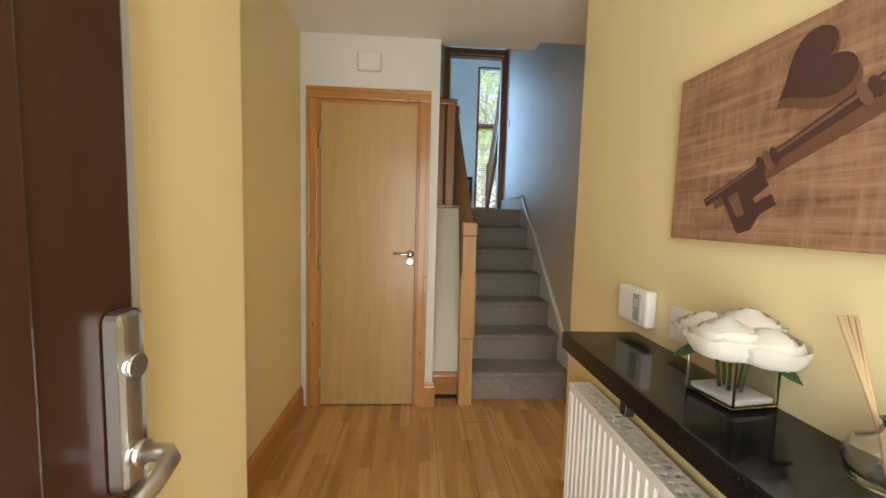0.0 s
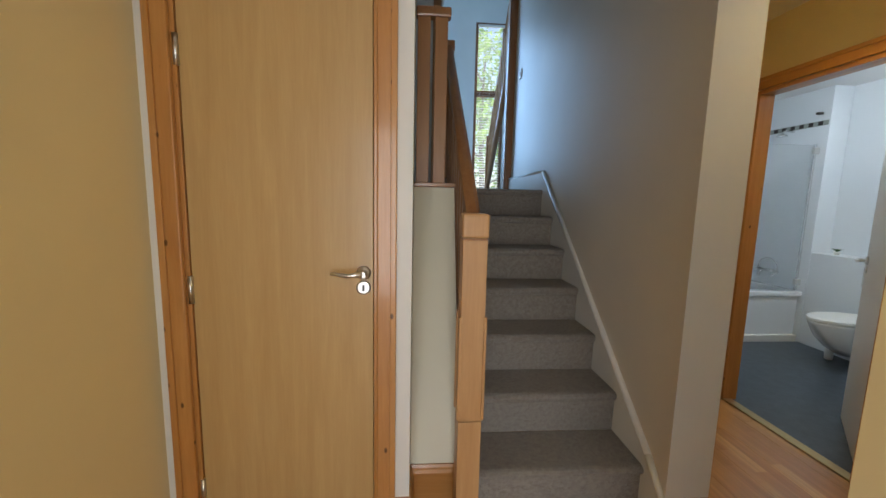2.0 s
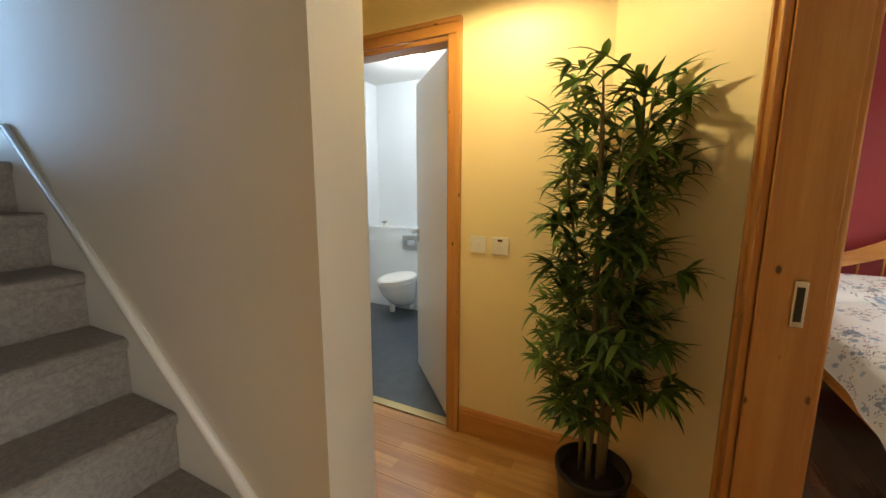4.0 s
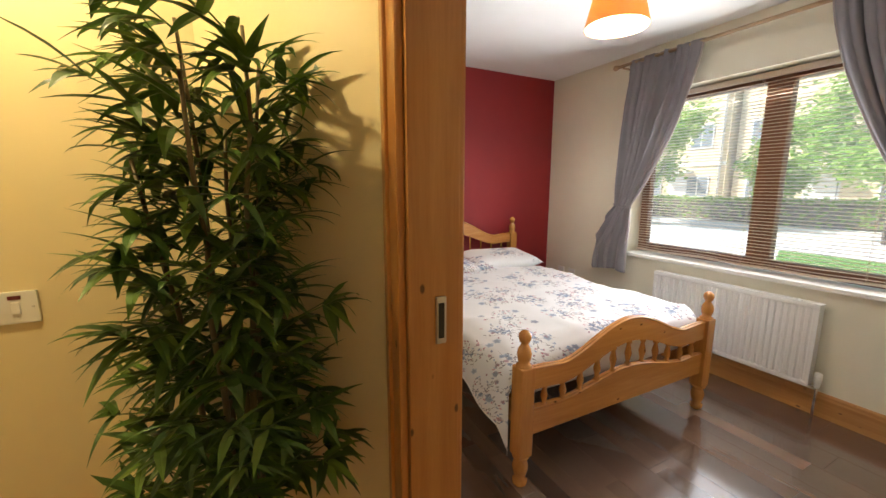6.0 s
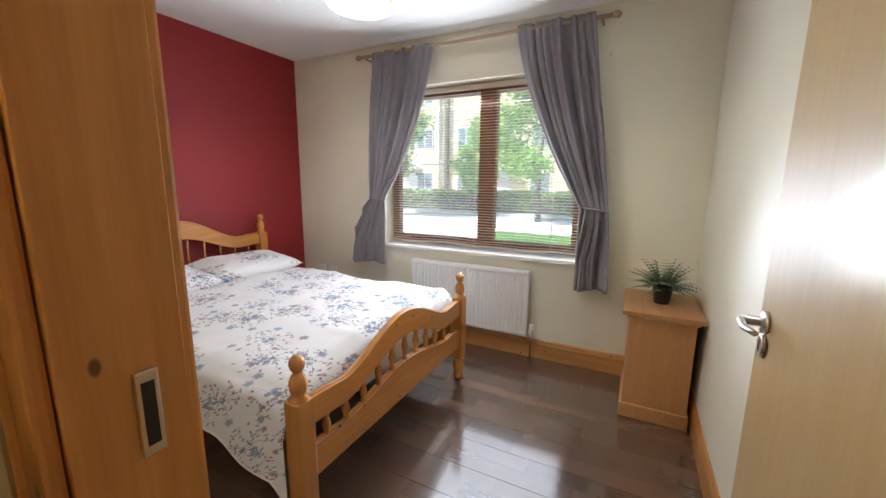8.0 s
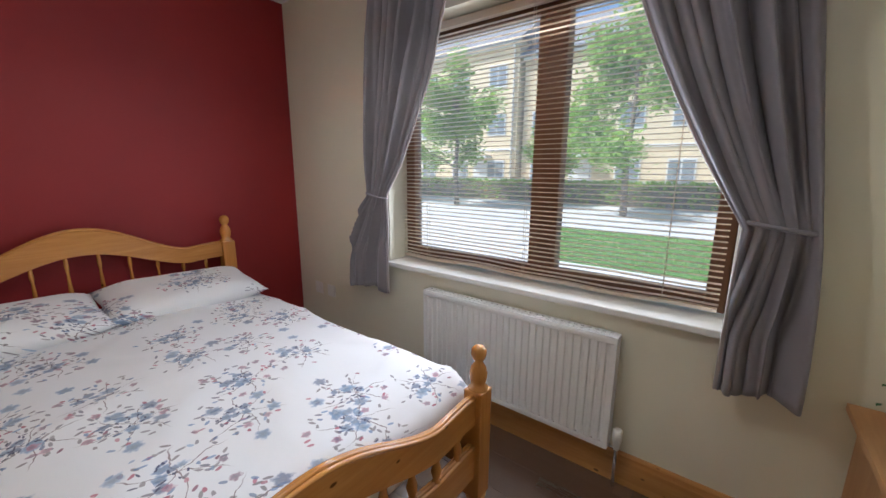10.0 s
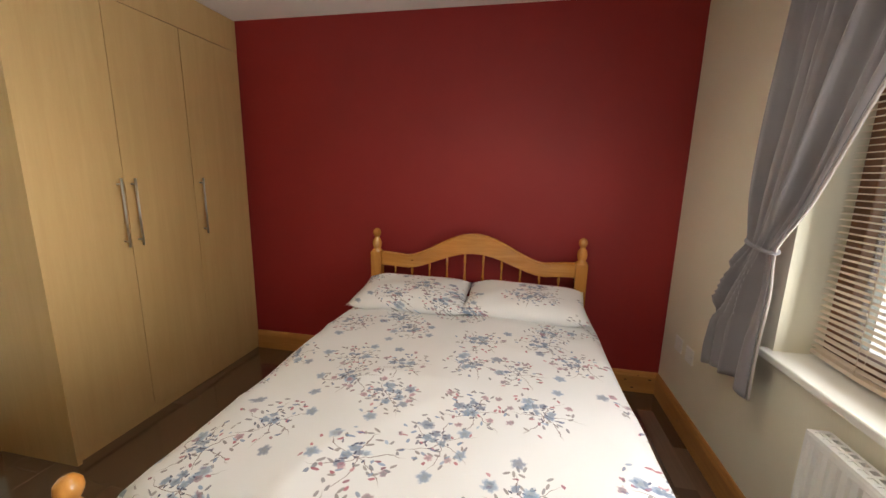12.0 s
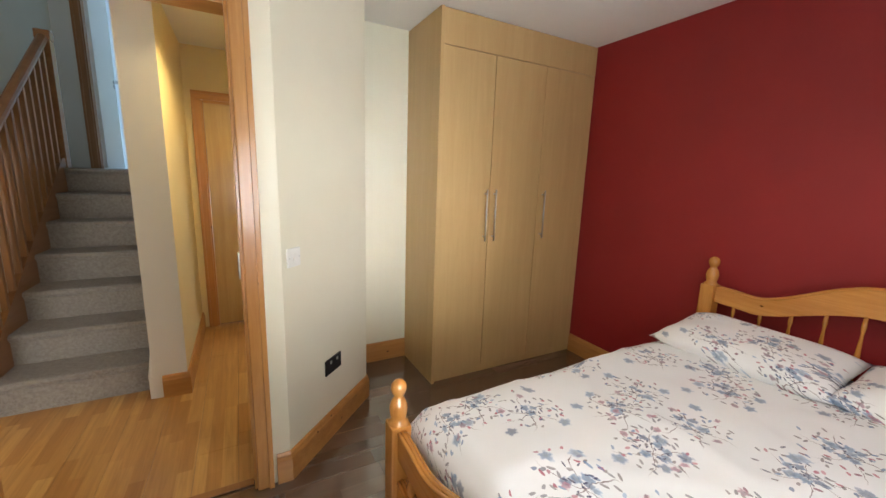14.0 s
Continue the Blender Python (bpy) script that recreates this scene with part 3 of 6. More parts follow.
structure("ceiling_living_room", boxm(-1.75, 5.35, 5.55, 10.15, 6.2, 6.3), CEIL, "white ceiling of the living room", "ceiling")
structure("floor_living_room", boxm(-1.75, 5.35, 5.55, 10.15, LANDZ - 0.2, LANDZ), CARPET, "grey brown carpet of the living room", "floor")
structure("floor_bathroom", boxm(2.55, 4.40, 2.75, 5.42, -0.1, 0.001), VINYL, "slate grey vinyl bathroom floor", "floor")
HALL_FLOOR = structure("floor_hall", boxm(-0.70, 2.55, -0.42, 3.97, -0.12, -0.006), BLACK, "oak laminate hall floor", "floor")
BED_FLOOR = structure("floor_bedroom", boxm(0.93, RED_X + 0.05, WIN_Y - 0.05, NORTH_Y + 0.05, -0.118, -0.004), BLACK, "glossy dark walnut laminate bedroom floor", "floor")


def two_tone(name, second, test):
    """Gives the faces whose normal passes the test the second paint."""
    ob = bpy.data.objects[name]
    ob.data.materials.append(second)
    for p in ob.data.polygons:
        if test(p.normal):
            p.material_index = 1


two_tone("wall_hall_shelf", MAGNOLIA, lambda v: v.x > 0.5)
two_tone("wall_bedroom_door", MAGNOLIA, lambda v: v.y < -0.5)
two_tone("wall_angled", CREAM, lambda v: v.y - v.x > 0.3 and v.x < 0.1)
two_tone("wall_bathroom", TILEW, lambda v: v.x > 0.5)
two_tone("wall_stair", GLOSSW, lambda v: v.y < -0.5)
two_tone("wall_stair", CREAM, lambda v: v.x > 0.5)
for p in bpy.data.objects["wall_stair"].data.polygons:
    if p.normal.x > 0.5:
        p.material_index = 2


# ---- skirting, architraves ----
def skirting(name, pts, mat, height=0.15, thick=0.018, label="varnished pine skirting board"):
    """A board with a rounded top along a plan line; the room lies to the left of its direction."""
    bm = bmesh.new()
    profile = [(0, 0), (thick, 0), (thick, height - 0.035), (thick * 0.75, height - 0.022), (thick * 0.7, height - 0.012), (thick * 0.35, height), (0, height)]
    line = [Vector((x, y, 0)) for x, y in pts]
    rings = []
    for i, p in enumerate(line):
        d0 = (line[i] - line[i - 1]).normalized() if i else (line[1] - line[0]).normalized()
        d1 = (line[i + 1] - line[i]).normalized() if i < len(line) - 1 else d0
        n0, n1 = Vector((-d0.y, d0.x, 0)), Vector((-d1.y, d1.x, 0))
        n = (n0 + n1) / max(0.3, 1 + n0.dot(n1))
        rings.append([bm.verts.new(p + n * u + Vector((0, 0, v))) for u, v in profile])
    for a, b in zip(rings, rings[1:]):
        for k in range(len(profile)):
            bm.faces.new((a[k], a[(k + 1) % len(profile)], b[(k + 1) % len(profile)], b[k]))
    bm.faces.new(rings[0])
    bm.faces.new(rings[-1][::-1])
    return structure(name, bm, mat, label, "skirting")


skirting("baseboard_hall_side", [(-0.555, 2.685), (-0.555, 1.20), (-0.25, 1.20), (-0.25, -0.3)], PINE_Y)
skirting("baseboard_cupboard", [(0.34, 2.885), (0.34, 2.70), (0.285, 2.70)], PINE_X, 0.17)
skirting("baseboard_low_wall", [(0.545, 2.885), (0.345, 2.885)], PINE_X, 0.17)
skirting("baseboard_hall_shelf", [(0.895, -0.3), (0.895, 1.73), (0.985, 1.73)], PINE_Y)
skirting("baseboard_stair_wall", [(1.56, 3.87), (1.56, 2.66), (1.425, 2.66)], PINE_X)
skirting("baseboard_angled", [(2.09, 1.73), (2.50, 2.14), (2.50, 2.80)], PINE_Y)
skirting("baseboard_bedroom_angled", [(2.60, NORTH_Y), (2.60, 2.13), (2.07, 1.60), (2.01, 1.60)], PINE_X)
skirting("baseboard_bedroom_north", [(3.055, NORTH_Y), (2.60, NORTH_Y)], PINE_X)
skirting("baseboard_red", [(RED_X, WIN_Y), (RED_X, 2.085)], PINE_Y)
skirting("baseboard_window", [(0.985, WIN_Y), (RED_X, WIN_Y)], PINE_X)
skirting("baseboard_bedroom_west", [(0.985, 1.60), (0.985, WIN_Y)], PINE_Y)


def architrave(name, axis, face, out, a0, a1, top, base=0.0, width=0.07, mats=None, lining=0.13, label="varnished pine door frame with knots", stop=True):
    """A door frame of its own: moulded casing on the face, and the lining through the wall.
    out: +1 or -1, the way the face looks along the wall's normal."""
    up, across = mats or (PINE, PINE_X if axis == "y" else PINE_Y)
    frame_ob = tagged(new(name), label, "door frame", kind="structure")
    d = 0.02 * out

    def piece(nm, u0, u1, z0, z1, mat, p0, p1, bevel=0.006):
        p0, p1 = sorted((p0, p1))
        dims = (u0, u1, p0, p1, z0, z1) if axis == "y" else (p0, p1, u0, u1, z0, z1)
        return part(nm, boxm(*dims, bevel=bevel), mat, frame_ob)

    def casing(nm, u0, u1, z0, z1, mat, upright, inner):
        ob = piece(nm, u0, u1, z0, z1, mat, face, face + d)
        # raised bead along the outer side
        if upright:
            b0, b1 = (u0, u0 + 0.022) if inner > 0 else (u1 - 0.022, u1)
            dims = (b0, b1, z0, z1)
        else:
            dims = (u0, u1, z1 - 0.022, z1)
        bead = piece("bead", *dims, mat, face + d * 0.9, face + d * 1.45, 0.003)
        bead.parent = ob
        return ob

    casing("casing", a0 - width, a0, base, top, up, True, 1)
    casing("casing", a1, a1 + width, base, top, up, True, -1)
    casing("casing", a0 - width, a1 + width, top + 0.001, top + width, across, False, 0)
    if lining:
        inner = face - lining * out
        piece("lining", a0 - 0.012, a0 + 0.012, base, top, up, face - 0.001 * out, inner, 0.002)
        piece("lining", a1 - 0.012, a1 + 0.012, base, top, up, face - 0.001 * out, inner, 0.002)
        piece("lining", a0 + 0.013, a1 - 0.013, top - 0.022, top + 0.002, across, face - 0.001 * out, inner, 0.002)
    return frame_ob


architrave("door_frame_cupboard", "y", 2.70, -1, -0.445, 0.215, 2.06, lining=0.09)
architrave("door_frame_bedroom", "y", 1.73, 1, 1.06, 1.925, 2.07)
architrave("door_frame_bedroom_inner", "y", 1.60, -1, 1.06, 1.925, 2.07, lining=0)
architrave("door_frame_bathroom", "x", 2.50, -1, 2.875, 3.68, 2.055, lining=0.1)
architrave("door_frame_corridor", "y", 3.87, -1, 1.68, 2.40, 2.04, lining=0.1)
architrave("door_frame_landing", "y", 5.45, -1, 0.58, 1.315, LANDZ + 2.10, base=LANDZ, mats=(LANDW, LANDW), lining=0.1, label="dark stained wooden door frame at the landing")
part("strike_plate", boxm(1.905, 1.9128, 1.638, 1.664, 0.998, 1.112, bevel=0.002), STEEL, bpy.data.objects["door_frame_bedroom"], "steel strike plate")
part("strike_hole", boxm(1.9042, 1.9062, 1.644, 1.659, 1.012, 1.098), BLACK, bpy.data.objects["door_frame_bedroom"])


# ---- doors ----
def lever(parent, m, mat=STEEL, flip=1, lock=True):
    """A lever handle on a round rose, with a keyhole rose below. m: door face, x along the leaf to the hinge, y out."""

    def put(nm, bm, mt, par=parent):
        bmesh.ops.transform(bm, matrix=m, verts=bm.verts)
        return part(nm, bm, mt, par, smooth=False)

    h = put("door_handle", lathe(bmesh.new(), [(0.026, 0), (0.026, 0.008), (0.018, 0.011), (0.011, 0.013), (0.011, 0.045)], 20, axis="Y"), mat)
    tagged(h, "brushed steel lever handle")
    bm = tube(bmesh.new(), [(0, 0.045, 0), (0.02 * flip, 0.05, 0.001), (0.05 * flip, 0.05, -0.003), (0.085 * flip, 0.047, 0.002), (0.108 * flip, 0.044, 0.004)], 0.0095, 10, 0.006)
    bm.normal_update()
    bmesh.ops.transform(bm, matrix=m, verts=bm.verts)
    part("lever", bm, mat, h)
    if lock:
        e = put("keyhole_plate", lathe(bmesh.new(), [(0.026, 0), (0.026, 0.007), (0.021, 0.009)], 20, at=(0, 0, -0.054), axis="Y"), mat)
        put("keyhole", boxm(-0.004, 0.004, 0.006, 0.0095, -0.066, -0.043), BLACK, e)


def hinge(parent, x, y, z, mat=STEEL, tall=0.1, r=0.009):
    hob = part("hinge", lathe(bmesh.new(), [(r, -tall / 2), (r, tall / 2)], 10, at=(x, y, z)), mat, parent, "steel butt hinge")
    return hob


door = thing("cupboard_door", "closed flush oak veneer cupboard door in pine frame", "door", pose(-0.43, 2.708, 0))
part("leaf", boxm(0, 0.63, 0, 0.04, 0.008, 2.04, bevel=0.002), OAK, door)
lever(door, Matrix.Translation((0.596, 0, 1.065)) @ pose(0, 0, 0, 0, 0, 180), flip=1)
for z in (0.22, 1.0, 1.80):
    hinge(door, -0.004, -0.005, z)

door = thing("bedroom_door", "flush oak veneer bedroom door standing wide open", "door", pose(1.085, 1.605, 0, 0, 0, -91.0))
part("leaf", boxm(0, 0.832, -0.022, 0.022, 0.008, 2.045, bevel=0.002), OAK_DAYLIT, door)
lever(door, Matrix.Translation((0.775, 0.022, 1.045)), flip=-1)
lever(door, Matrix.Translation((0.775, -0.022, 1.045)) @ pose(0, 0, 0, 0, 0, 180), flip=1)
for z in (0.22, 1.0, 1.80):
    hinge(door, -0.006, 0.026, z, DARKMETAL)
part("hinge_leaf", boxm(-0.003, 0.0, -0.018, 0.02, 0.17, 0.27), DARKMETAL, door)

door = thing("bathroom_door", "white painted bathroom door standing open", "door", pose(2.585, 2.90, 0, 0, 0, 44))
part("leaf", boxm(0, 0.735, -0.02, 0.02, 0.008, 2.03, bevel=0.002), GLOSSW, door)
lever(door, Matrix.Translation((0.68, 0.02, 1.03)), flip=-1)

door = thing("corridor_door", "closed flush oak veneer door at the corridor end", "door", pose(1.695, 3.882, 0))
part("leaf", boxm(0, 0.69, 0, 0.04, 0.008, 2.02, bevel=0.002), OAK, door)
lever(door, Matrix.Translation((0.64, 0, 1.03)) @ pose(0, 0, 0, 0, 0, 180), flip=1)

door = thing("front_door", "open dark brown front door with steel lever", "door", pose(-0.195, -0.22, 0, 0, 0, 90))
part("leaf", boxm(0, 0.90, -0.03, 0.03, 0.02, 2.03, bevel=0.004), DARKDOOR, door)
part("panel_moulding", boxm(0.14, 0.76, -0.036, -0.028, 0.25, 1.85, bevel=0.004), DARKDOOR, door)
# edge seal whose grey also carries the shade between leaf and wall
part("edge_seal", boxm(0.901, 0.915, -0.028, 0.028, 0.02, 2.03), material("shaded grey seal", (0.30, 0.29, 0.27), 0.7), door, "weather seal, grey darkened for the shade behind the door")
hp = part("handle_plate", boxm(0.845, 0.892, -0.050, -0.03, 0.94, 1.185, bevel=0.018, seg=4), STEEL, door, "long rounded steel handle plate")
part("lock_cylinder", lathe(bmesh.new(), [(0.016, -0.058), (0.016, -0.048)], 18, at=(0.868, 0, 1.11), axis="Y"), CHROME, hp)
part("lever_rose", lathe(bmesh.new(), [(0.017, -0.062), (0.017, -0.048)], 18, at=(0.868, 0, 0.99), axis="Y"), STEEL, hp)
part("lever", tube(bmesh.new(), [(0.868, -0.055, 0.99), (0.868, -0.09, 0.99), (0.855, -0.102, 0.989), (0.82, -0.105, 0.982), (0.75, -0.10, 0.97)], 0.012, 14), STEEL, hp)


# ---- staircase ----
stairs = thing("staircase", "carpeted staircase in grey brown pile with white string", "stairs")
for k in range(7):
    y0, z1 = STAIR_Y + k * GOING, (k + 1) * RISE
    bm = bmesh.new()
    y1 = y0 + GOING + (0.02 if k < 6 else 1.0)
    prof = [(y0 + 0.022, z1 - RISE), (y0 + 0.018, z1 - 0.05), (y0 + 0.004, z1 - 0.035), (y0 - 0.003, z1 - 0.018), (y0 + 0.004, z1 - 0.006), (y0 + 0.018, z1), (y1, z1), (y1, z1 - RISE)]
    n = 10
    rings = []
    for i in range(n + 1):
        x = 0.62 + (1.352 - 0.62) * i / n
        rings.append([bm.verts.new((x, yy, zz)) for yy, zz in prof])
    for a, b in zip(rings, rings[1:]):
        for j in range(len(prof)):
            bm.faces.new((a[j], a[(j + 1) % len(prof)], b[(j + 1) % len(prof)], b[j]))
    bm.faces.new(rings[0])
    bm.faces.new(rings[-1][::-1])
    part("step", bm, CARPET, stairs, smooth=False)
part("landing", boxm(0.30, 0.62, 4.31, 5.50, LANDZ - RISE, LANDZ), CARPET, stairs)


def string_outline(front, grow):
    y_top = STAIR_Y + 6 * GOING
    slope = RISE / GOING
    base = 0.06 + grow
    pts = [(front, 0.0), (front, base + 0.06)]
    pts += [(STAIR_Y, RISE + base - 0.02), (y_top + 0.05, LANDZ + base + 0.02 + 0.05 * slope), (5.44, LANDZ + base + 0.02 + 0.05 * slope)]
    pts += [(5.44, LANDZ - 0.1), (y_top, LANDZ - 0.25), (STAIR_Y + 0.25, 0.0)]
    return pts


yz = Matrix(((0, 0, 1, 0), (1, 0, 0, 0), (0, 1, 0, 0), (0, 0, 0, 1)))
part("string", slab(bmesh.new(), string_outline(2.665, 0.02), 0.022, Matrix.Translation((1.3535, 0, 0)) @ yz), GLOSSW, stairs, "white painted wall string")
bm = bmesh.new()
edge = [(p[0], p[1]) for p in string_outline(2.665, 0.02)[1:5]]
for (ya, za), (yb, zb) in zip(edge, edge[1:]):
    tube(bm, [(1.366, ya, za), (1.366, yb, zb)], 0.016, 10)
part("string_cap", bm, GLOSSW, stairs)
slope = RISE / GOING
outer = [(2.80, 0.0), (2.80, 0.30), (STAIR_Y + 6 * GOING, LANDZ + 0.08), (4.45, LANDZ + 0.08), (4.45, LANDZ - 0.25), (3.1, 0.0)]
part("outer_string", slab(bmesh.new(), outer, 0.035, Matrix.Translation((0.585, 0, 0)) @ yz), RAILW, stairs)

newel = thing("newel_post", "pale oak newel post with chamfered sides and cap", "newel post", pose(0.571, 2.745, 0))
part("base", boxm(-0.046, 0.046, -0.046, 0.046, 0, 0.478, bevel=0.003), NEWEL, newel)
bm = boxm(-0.046, 0.046, -0.046, 0.046, 0.481, 1.19, bevel=0.003)
part("shaft", bm, NEWEL, newel)
bm = bmesh.new()
for sx in (-1, 1):
    for sy in (-1, 1):
        box(bm, sx * 0.047 - 0.006, sx * 0.047 + 0.006, sy * 0.047 - 0.006, sy * 0.047 + 0.006, 0.49, 0.90, bevel=0.004)
part("corner_bead", bm, NEWEL, newel)
part("neck", boxm(-0.044, 0.044, -0.044, 0.044, 1.19, 1.196), RAILW, newel)
part("cap", boxm(-0.050, 0.050, -0.050, 0.050, 1.196, 1.287, bevel=0.014, seg=3), NEWEL, newel)

balustrade = thing("balustrade", "brown stained balustrade with square balusters", "balustrade")
y_hi = 4.36
rail_z = lambda y: 1.20 + (y - 2.79) * slope
bm = bmesh.new()
prof = [(-0.03, -0.03), (0.03, -0.03), (0.034, 0.0), (0.028, 0.024), (0.012, 0.034), (-0.012, 0.034), (-0.028, 0.024), (-0.034, 0.0)]
ends = [[bm.verts.new((0.585 + u, y, rail_z(y) + v)) for u, v in prof] for y in (2.79, y_hi)]
for j in range(8):
    bm.faces.new((ends[0][j], ends[0][(j + 1) % 8], ends[1][(j + 1) % 8], ends[1][j]))
bm.faces.new(ends[0])
bm.faces.new(ends[1][::-1])
part("handrail", bm, RAILW, balustrade)
for i in range(13):
    y = 2.89 + i * 0.113
    if y < y_hi - 0.04:
        part("baluster", boxm(0.5865, 0.6185, y - 0.016, y + 0.016, 0.30 + (y - 2.80) * slope, rail_z(y) - 0.02, bevel=0.003), BALUST, balustrade)
top_newel = thing("landing_newel_post", "dark stained newel post at the landing", "newel post", pose(0.585, 4.40, LANDZ))
part("shaft", boxm(-0.045, 0.045, -0.045, 0.045, -0.2, 1.02, bevel=0.004), RAILW, top_newel)
part("cap", boxm(-0.05, 0.05, -0.05, 0.05, 1.02, 1.10, bevel=0.012), RAILW, top_newel)
guard = thing("landing_guard", "stained wooden guard rail over the low wall", "guard rail")
part("cap_board", boxm(0.343, 0.565, 3.395, 3.60, 1.402, 1.425, bevel=0.004), RAILW, guard)
for x in (0.385, 0.475):
    part("baluster", boxm(x - 0.034, x + 0.034, 3.43, 3.47, 1.425, 2.27, bevel=0.004), BALUST, guard)
part("rail", boxm(0.343, 0.525, 3.42, 3.48, 2.27, 2.32, bevel=0.01), RAILW, guard)


# ---- hall furniture ----
shelf = thing("console_shelf", "polished black granite shelf over the radiator", "shelf")
part("slab", boxm(0.663, 0.893, -0.05, 1.235, 0.935, 0.985, bevel=0.004), GRANITE, shelf)
for y in (0.15, 0.95):
    br = part("bracket", boxm(0.70, 0.893, y - 0.012, y + 0.012, 0.915, 0.934), BLACK, shelf)
    part("hook", boxm(0.70, 0.724, y - 0.012, y + 0.012, 0.875, 0.914, bevel=0.004), BLACK, br)


def radiator(name, length, height, depth, m, label, pitch=0.034):
    """A panel radiator: x along, y out of the wall, z up."""
    rad = thing(name, label, "radiator", m)
    bm = bmesh.new()
    n = int(length / pitch)
    pts = []
    for i in range(n):
        u = i * length / n
        w = length / n
        pts += [(u, 0.0), (u + 0.12 * w, 0.0), (u + 0.25 * w, 0.009), (u + 0.75 * w, 0.009), (u + 0.88 * w, 0.0)]
    pts.append((length, 0.0))
    prev = None
    for u, o in pts:
        a = bm.verts.new((u, depth - 0.012 + o * 0.9, 0.028))
        b = bm.verts.new((u, depth - 0.012 + o * 0.9, height - 0.028))
        if prev:
            bm.faces.new((prev[0], a, b, prev[1]))
        prev = (a, b)
    part("ribbed_panel", bm, ENAMEL, rad)
    part("panel_body", boxm(0, length, depth - 0.03, depth - 0.0125, 0.0, height, bevel=0.006), ENAMEL, rad)
    bm = bmesh.new()
    box(bm, 0, length, depth - 0.03, depth - 0.001, height - 0.03, height, bevel=0.008)
    box(bm, 0, length, depth - 0.03, depth - 0.001, 0.0, 0.03, bevel=0.008)
    part("rim", bm, ENAMEL, rad)
    for u in (0, length - 0.012):
        part("side_panel", boxm(u, u + 0.012, 0.02, depth - 0.002, 0.01, height + 0.002, bevel=0.003), ENAMEL, rad)
    grille = part("top_grille", boxm(0.012, length - 0.012, 0.02, depth - 0.03, height - 0.05, height - 0.035), DARKMETAL, rad, "slotted top grille")
    bm = bmesh.new()
    for i in range(int(length / 0.03)):
        box(bm, 0.014 + i * 0.03, 0.026 + i * 0.03, 0.02, depth - 0.008, height - 0.012, height + 0.002)
    for y in (0.02, 0.02 + (depth - 0.03) / 2, depth - 0.012):
        box(bm, 0.012, length - 0.012, y, y + 0.009, height - 0.01, height + 0.003)
    part("slats", bm, ENAMEL, grille)
    return rad


hall_rad = radiator("hall_radiator", 1.15, 0.60, 0.10, pose(0.893, 1.20, 0.10, 0, 0, 90) @ pose(-1.15, 0, 0), "white ribbed panel radiator under the black shelf")
hall_rad.matrix_world = pose(0.893, 0.32, 0.12, 0, 0, 90)


def canvas_material():
    mat = material("sepia canvas", (0.3, 0.15, 0.08), 0.75)
    n = Nodes(mat)
    v = n.coords()
    streak = n.noise(n.coords((1, 3, 26)), 2.2, 5, 0.7)
    cloth = n.noise(n.coords((34, 1, 5)), 1.6, 5, 0.75)
    blot = n.noise(n.coords((5, 1, 4)), 2.0, 3)
    col = n.ramp(streak, [(0.28, (0.14, 0.062, 0.034)), (0.5, (0.29, 0.15, 0.080)), (0.72, (0.50, 0.30, 0.18))])
    col = n.mix(n.ramp(cloth, [(0.45, (0, 0, 0)), (0.75, (0.8, 0.8, 0.8))]), col, (0.44, 0.27, 0.165))
    col = n.mix(n.ramp(blot, [(0.5, (0, 0, 0)), (0.75, (0.6, 0.6, 0.6))]), col, (0.15, 0.062, 0.036))
    n.color(col)
    n.bump(n.noise(v, 700, 1), 0.2, 0.001)
    return mat


SEPIA = canvas_material()
KEYINK = material("dark brown print", (0.070, 0.030, 0.022), 0.75)
KEYLIGHT = material("mid brown print", (0.17, 0.085, 0.055), 0.75)
KEYLIGHT2 = material("plum brown print", (0.075, 0.030, 0.026), 0.75)
KEYSHADE = material("umber print", (0.145, 0.064, 0.036), 0.75)
picture = thing("canvas_picture", "sepia canvas print of an old key", "picture", pose(0.872, 1.077, 1.281, 0, 0, -90))
PL, PH = 0.66, 0.386
part("canvas", boxm(0, PL, -0.0, 0.022, 0, PH, bevel=0.003), SEPIA, picture)
uv = Matrix(((1, 0, 0, 0), (0, 0, -1, -0.0012), (0, 1, 0, 0), (0, 0, 0, 1)))


def print_shape(nm, outline, mat, lift=0.0):
    bm = bmesh.new()
    slab(bm, outline, 0.0008, Matrix.Translation((0, -lift, 0)) @ uv)
    part(nm, bm, mat, picture)


SHAFT0, SHAFT1 = Vector((0.112, 0.083)), Vector((0.62, 0.338))
along = (SHAFT1 - SHAFT0).normalized()
aside = Vector((-along.y, along.x))


def key_point(d, o):
    """A place on the print: d along the key's shaft from its tip, o to its upper side."""
    return tuple(SHAFT0 + along * d + aside * o)


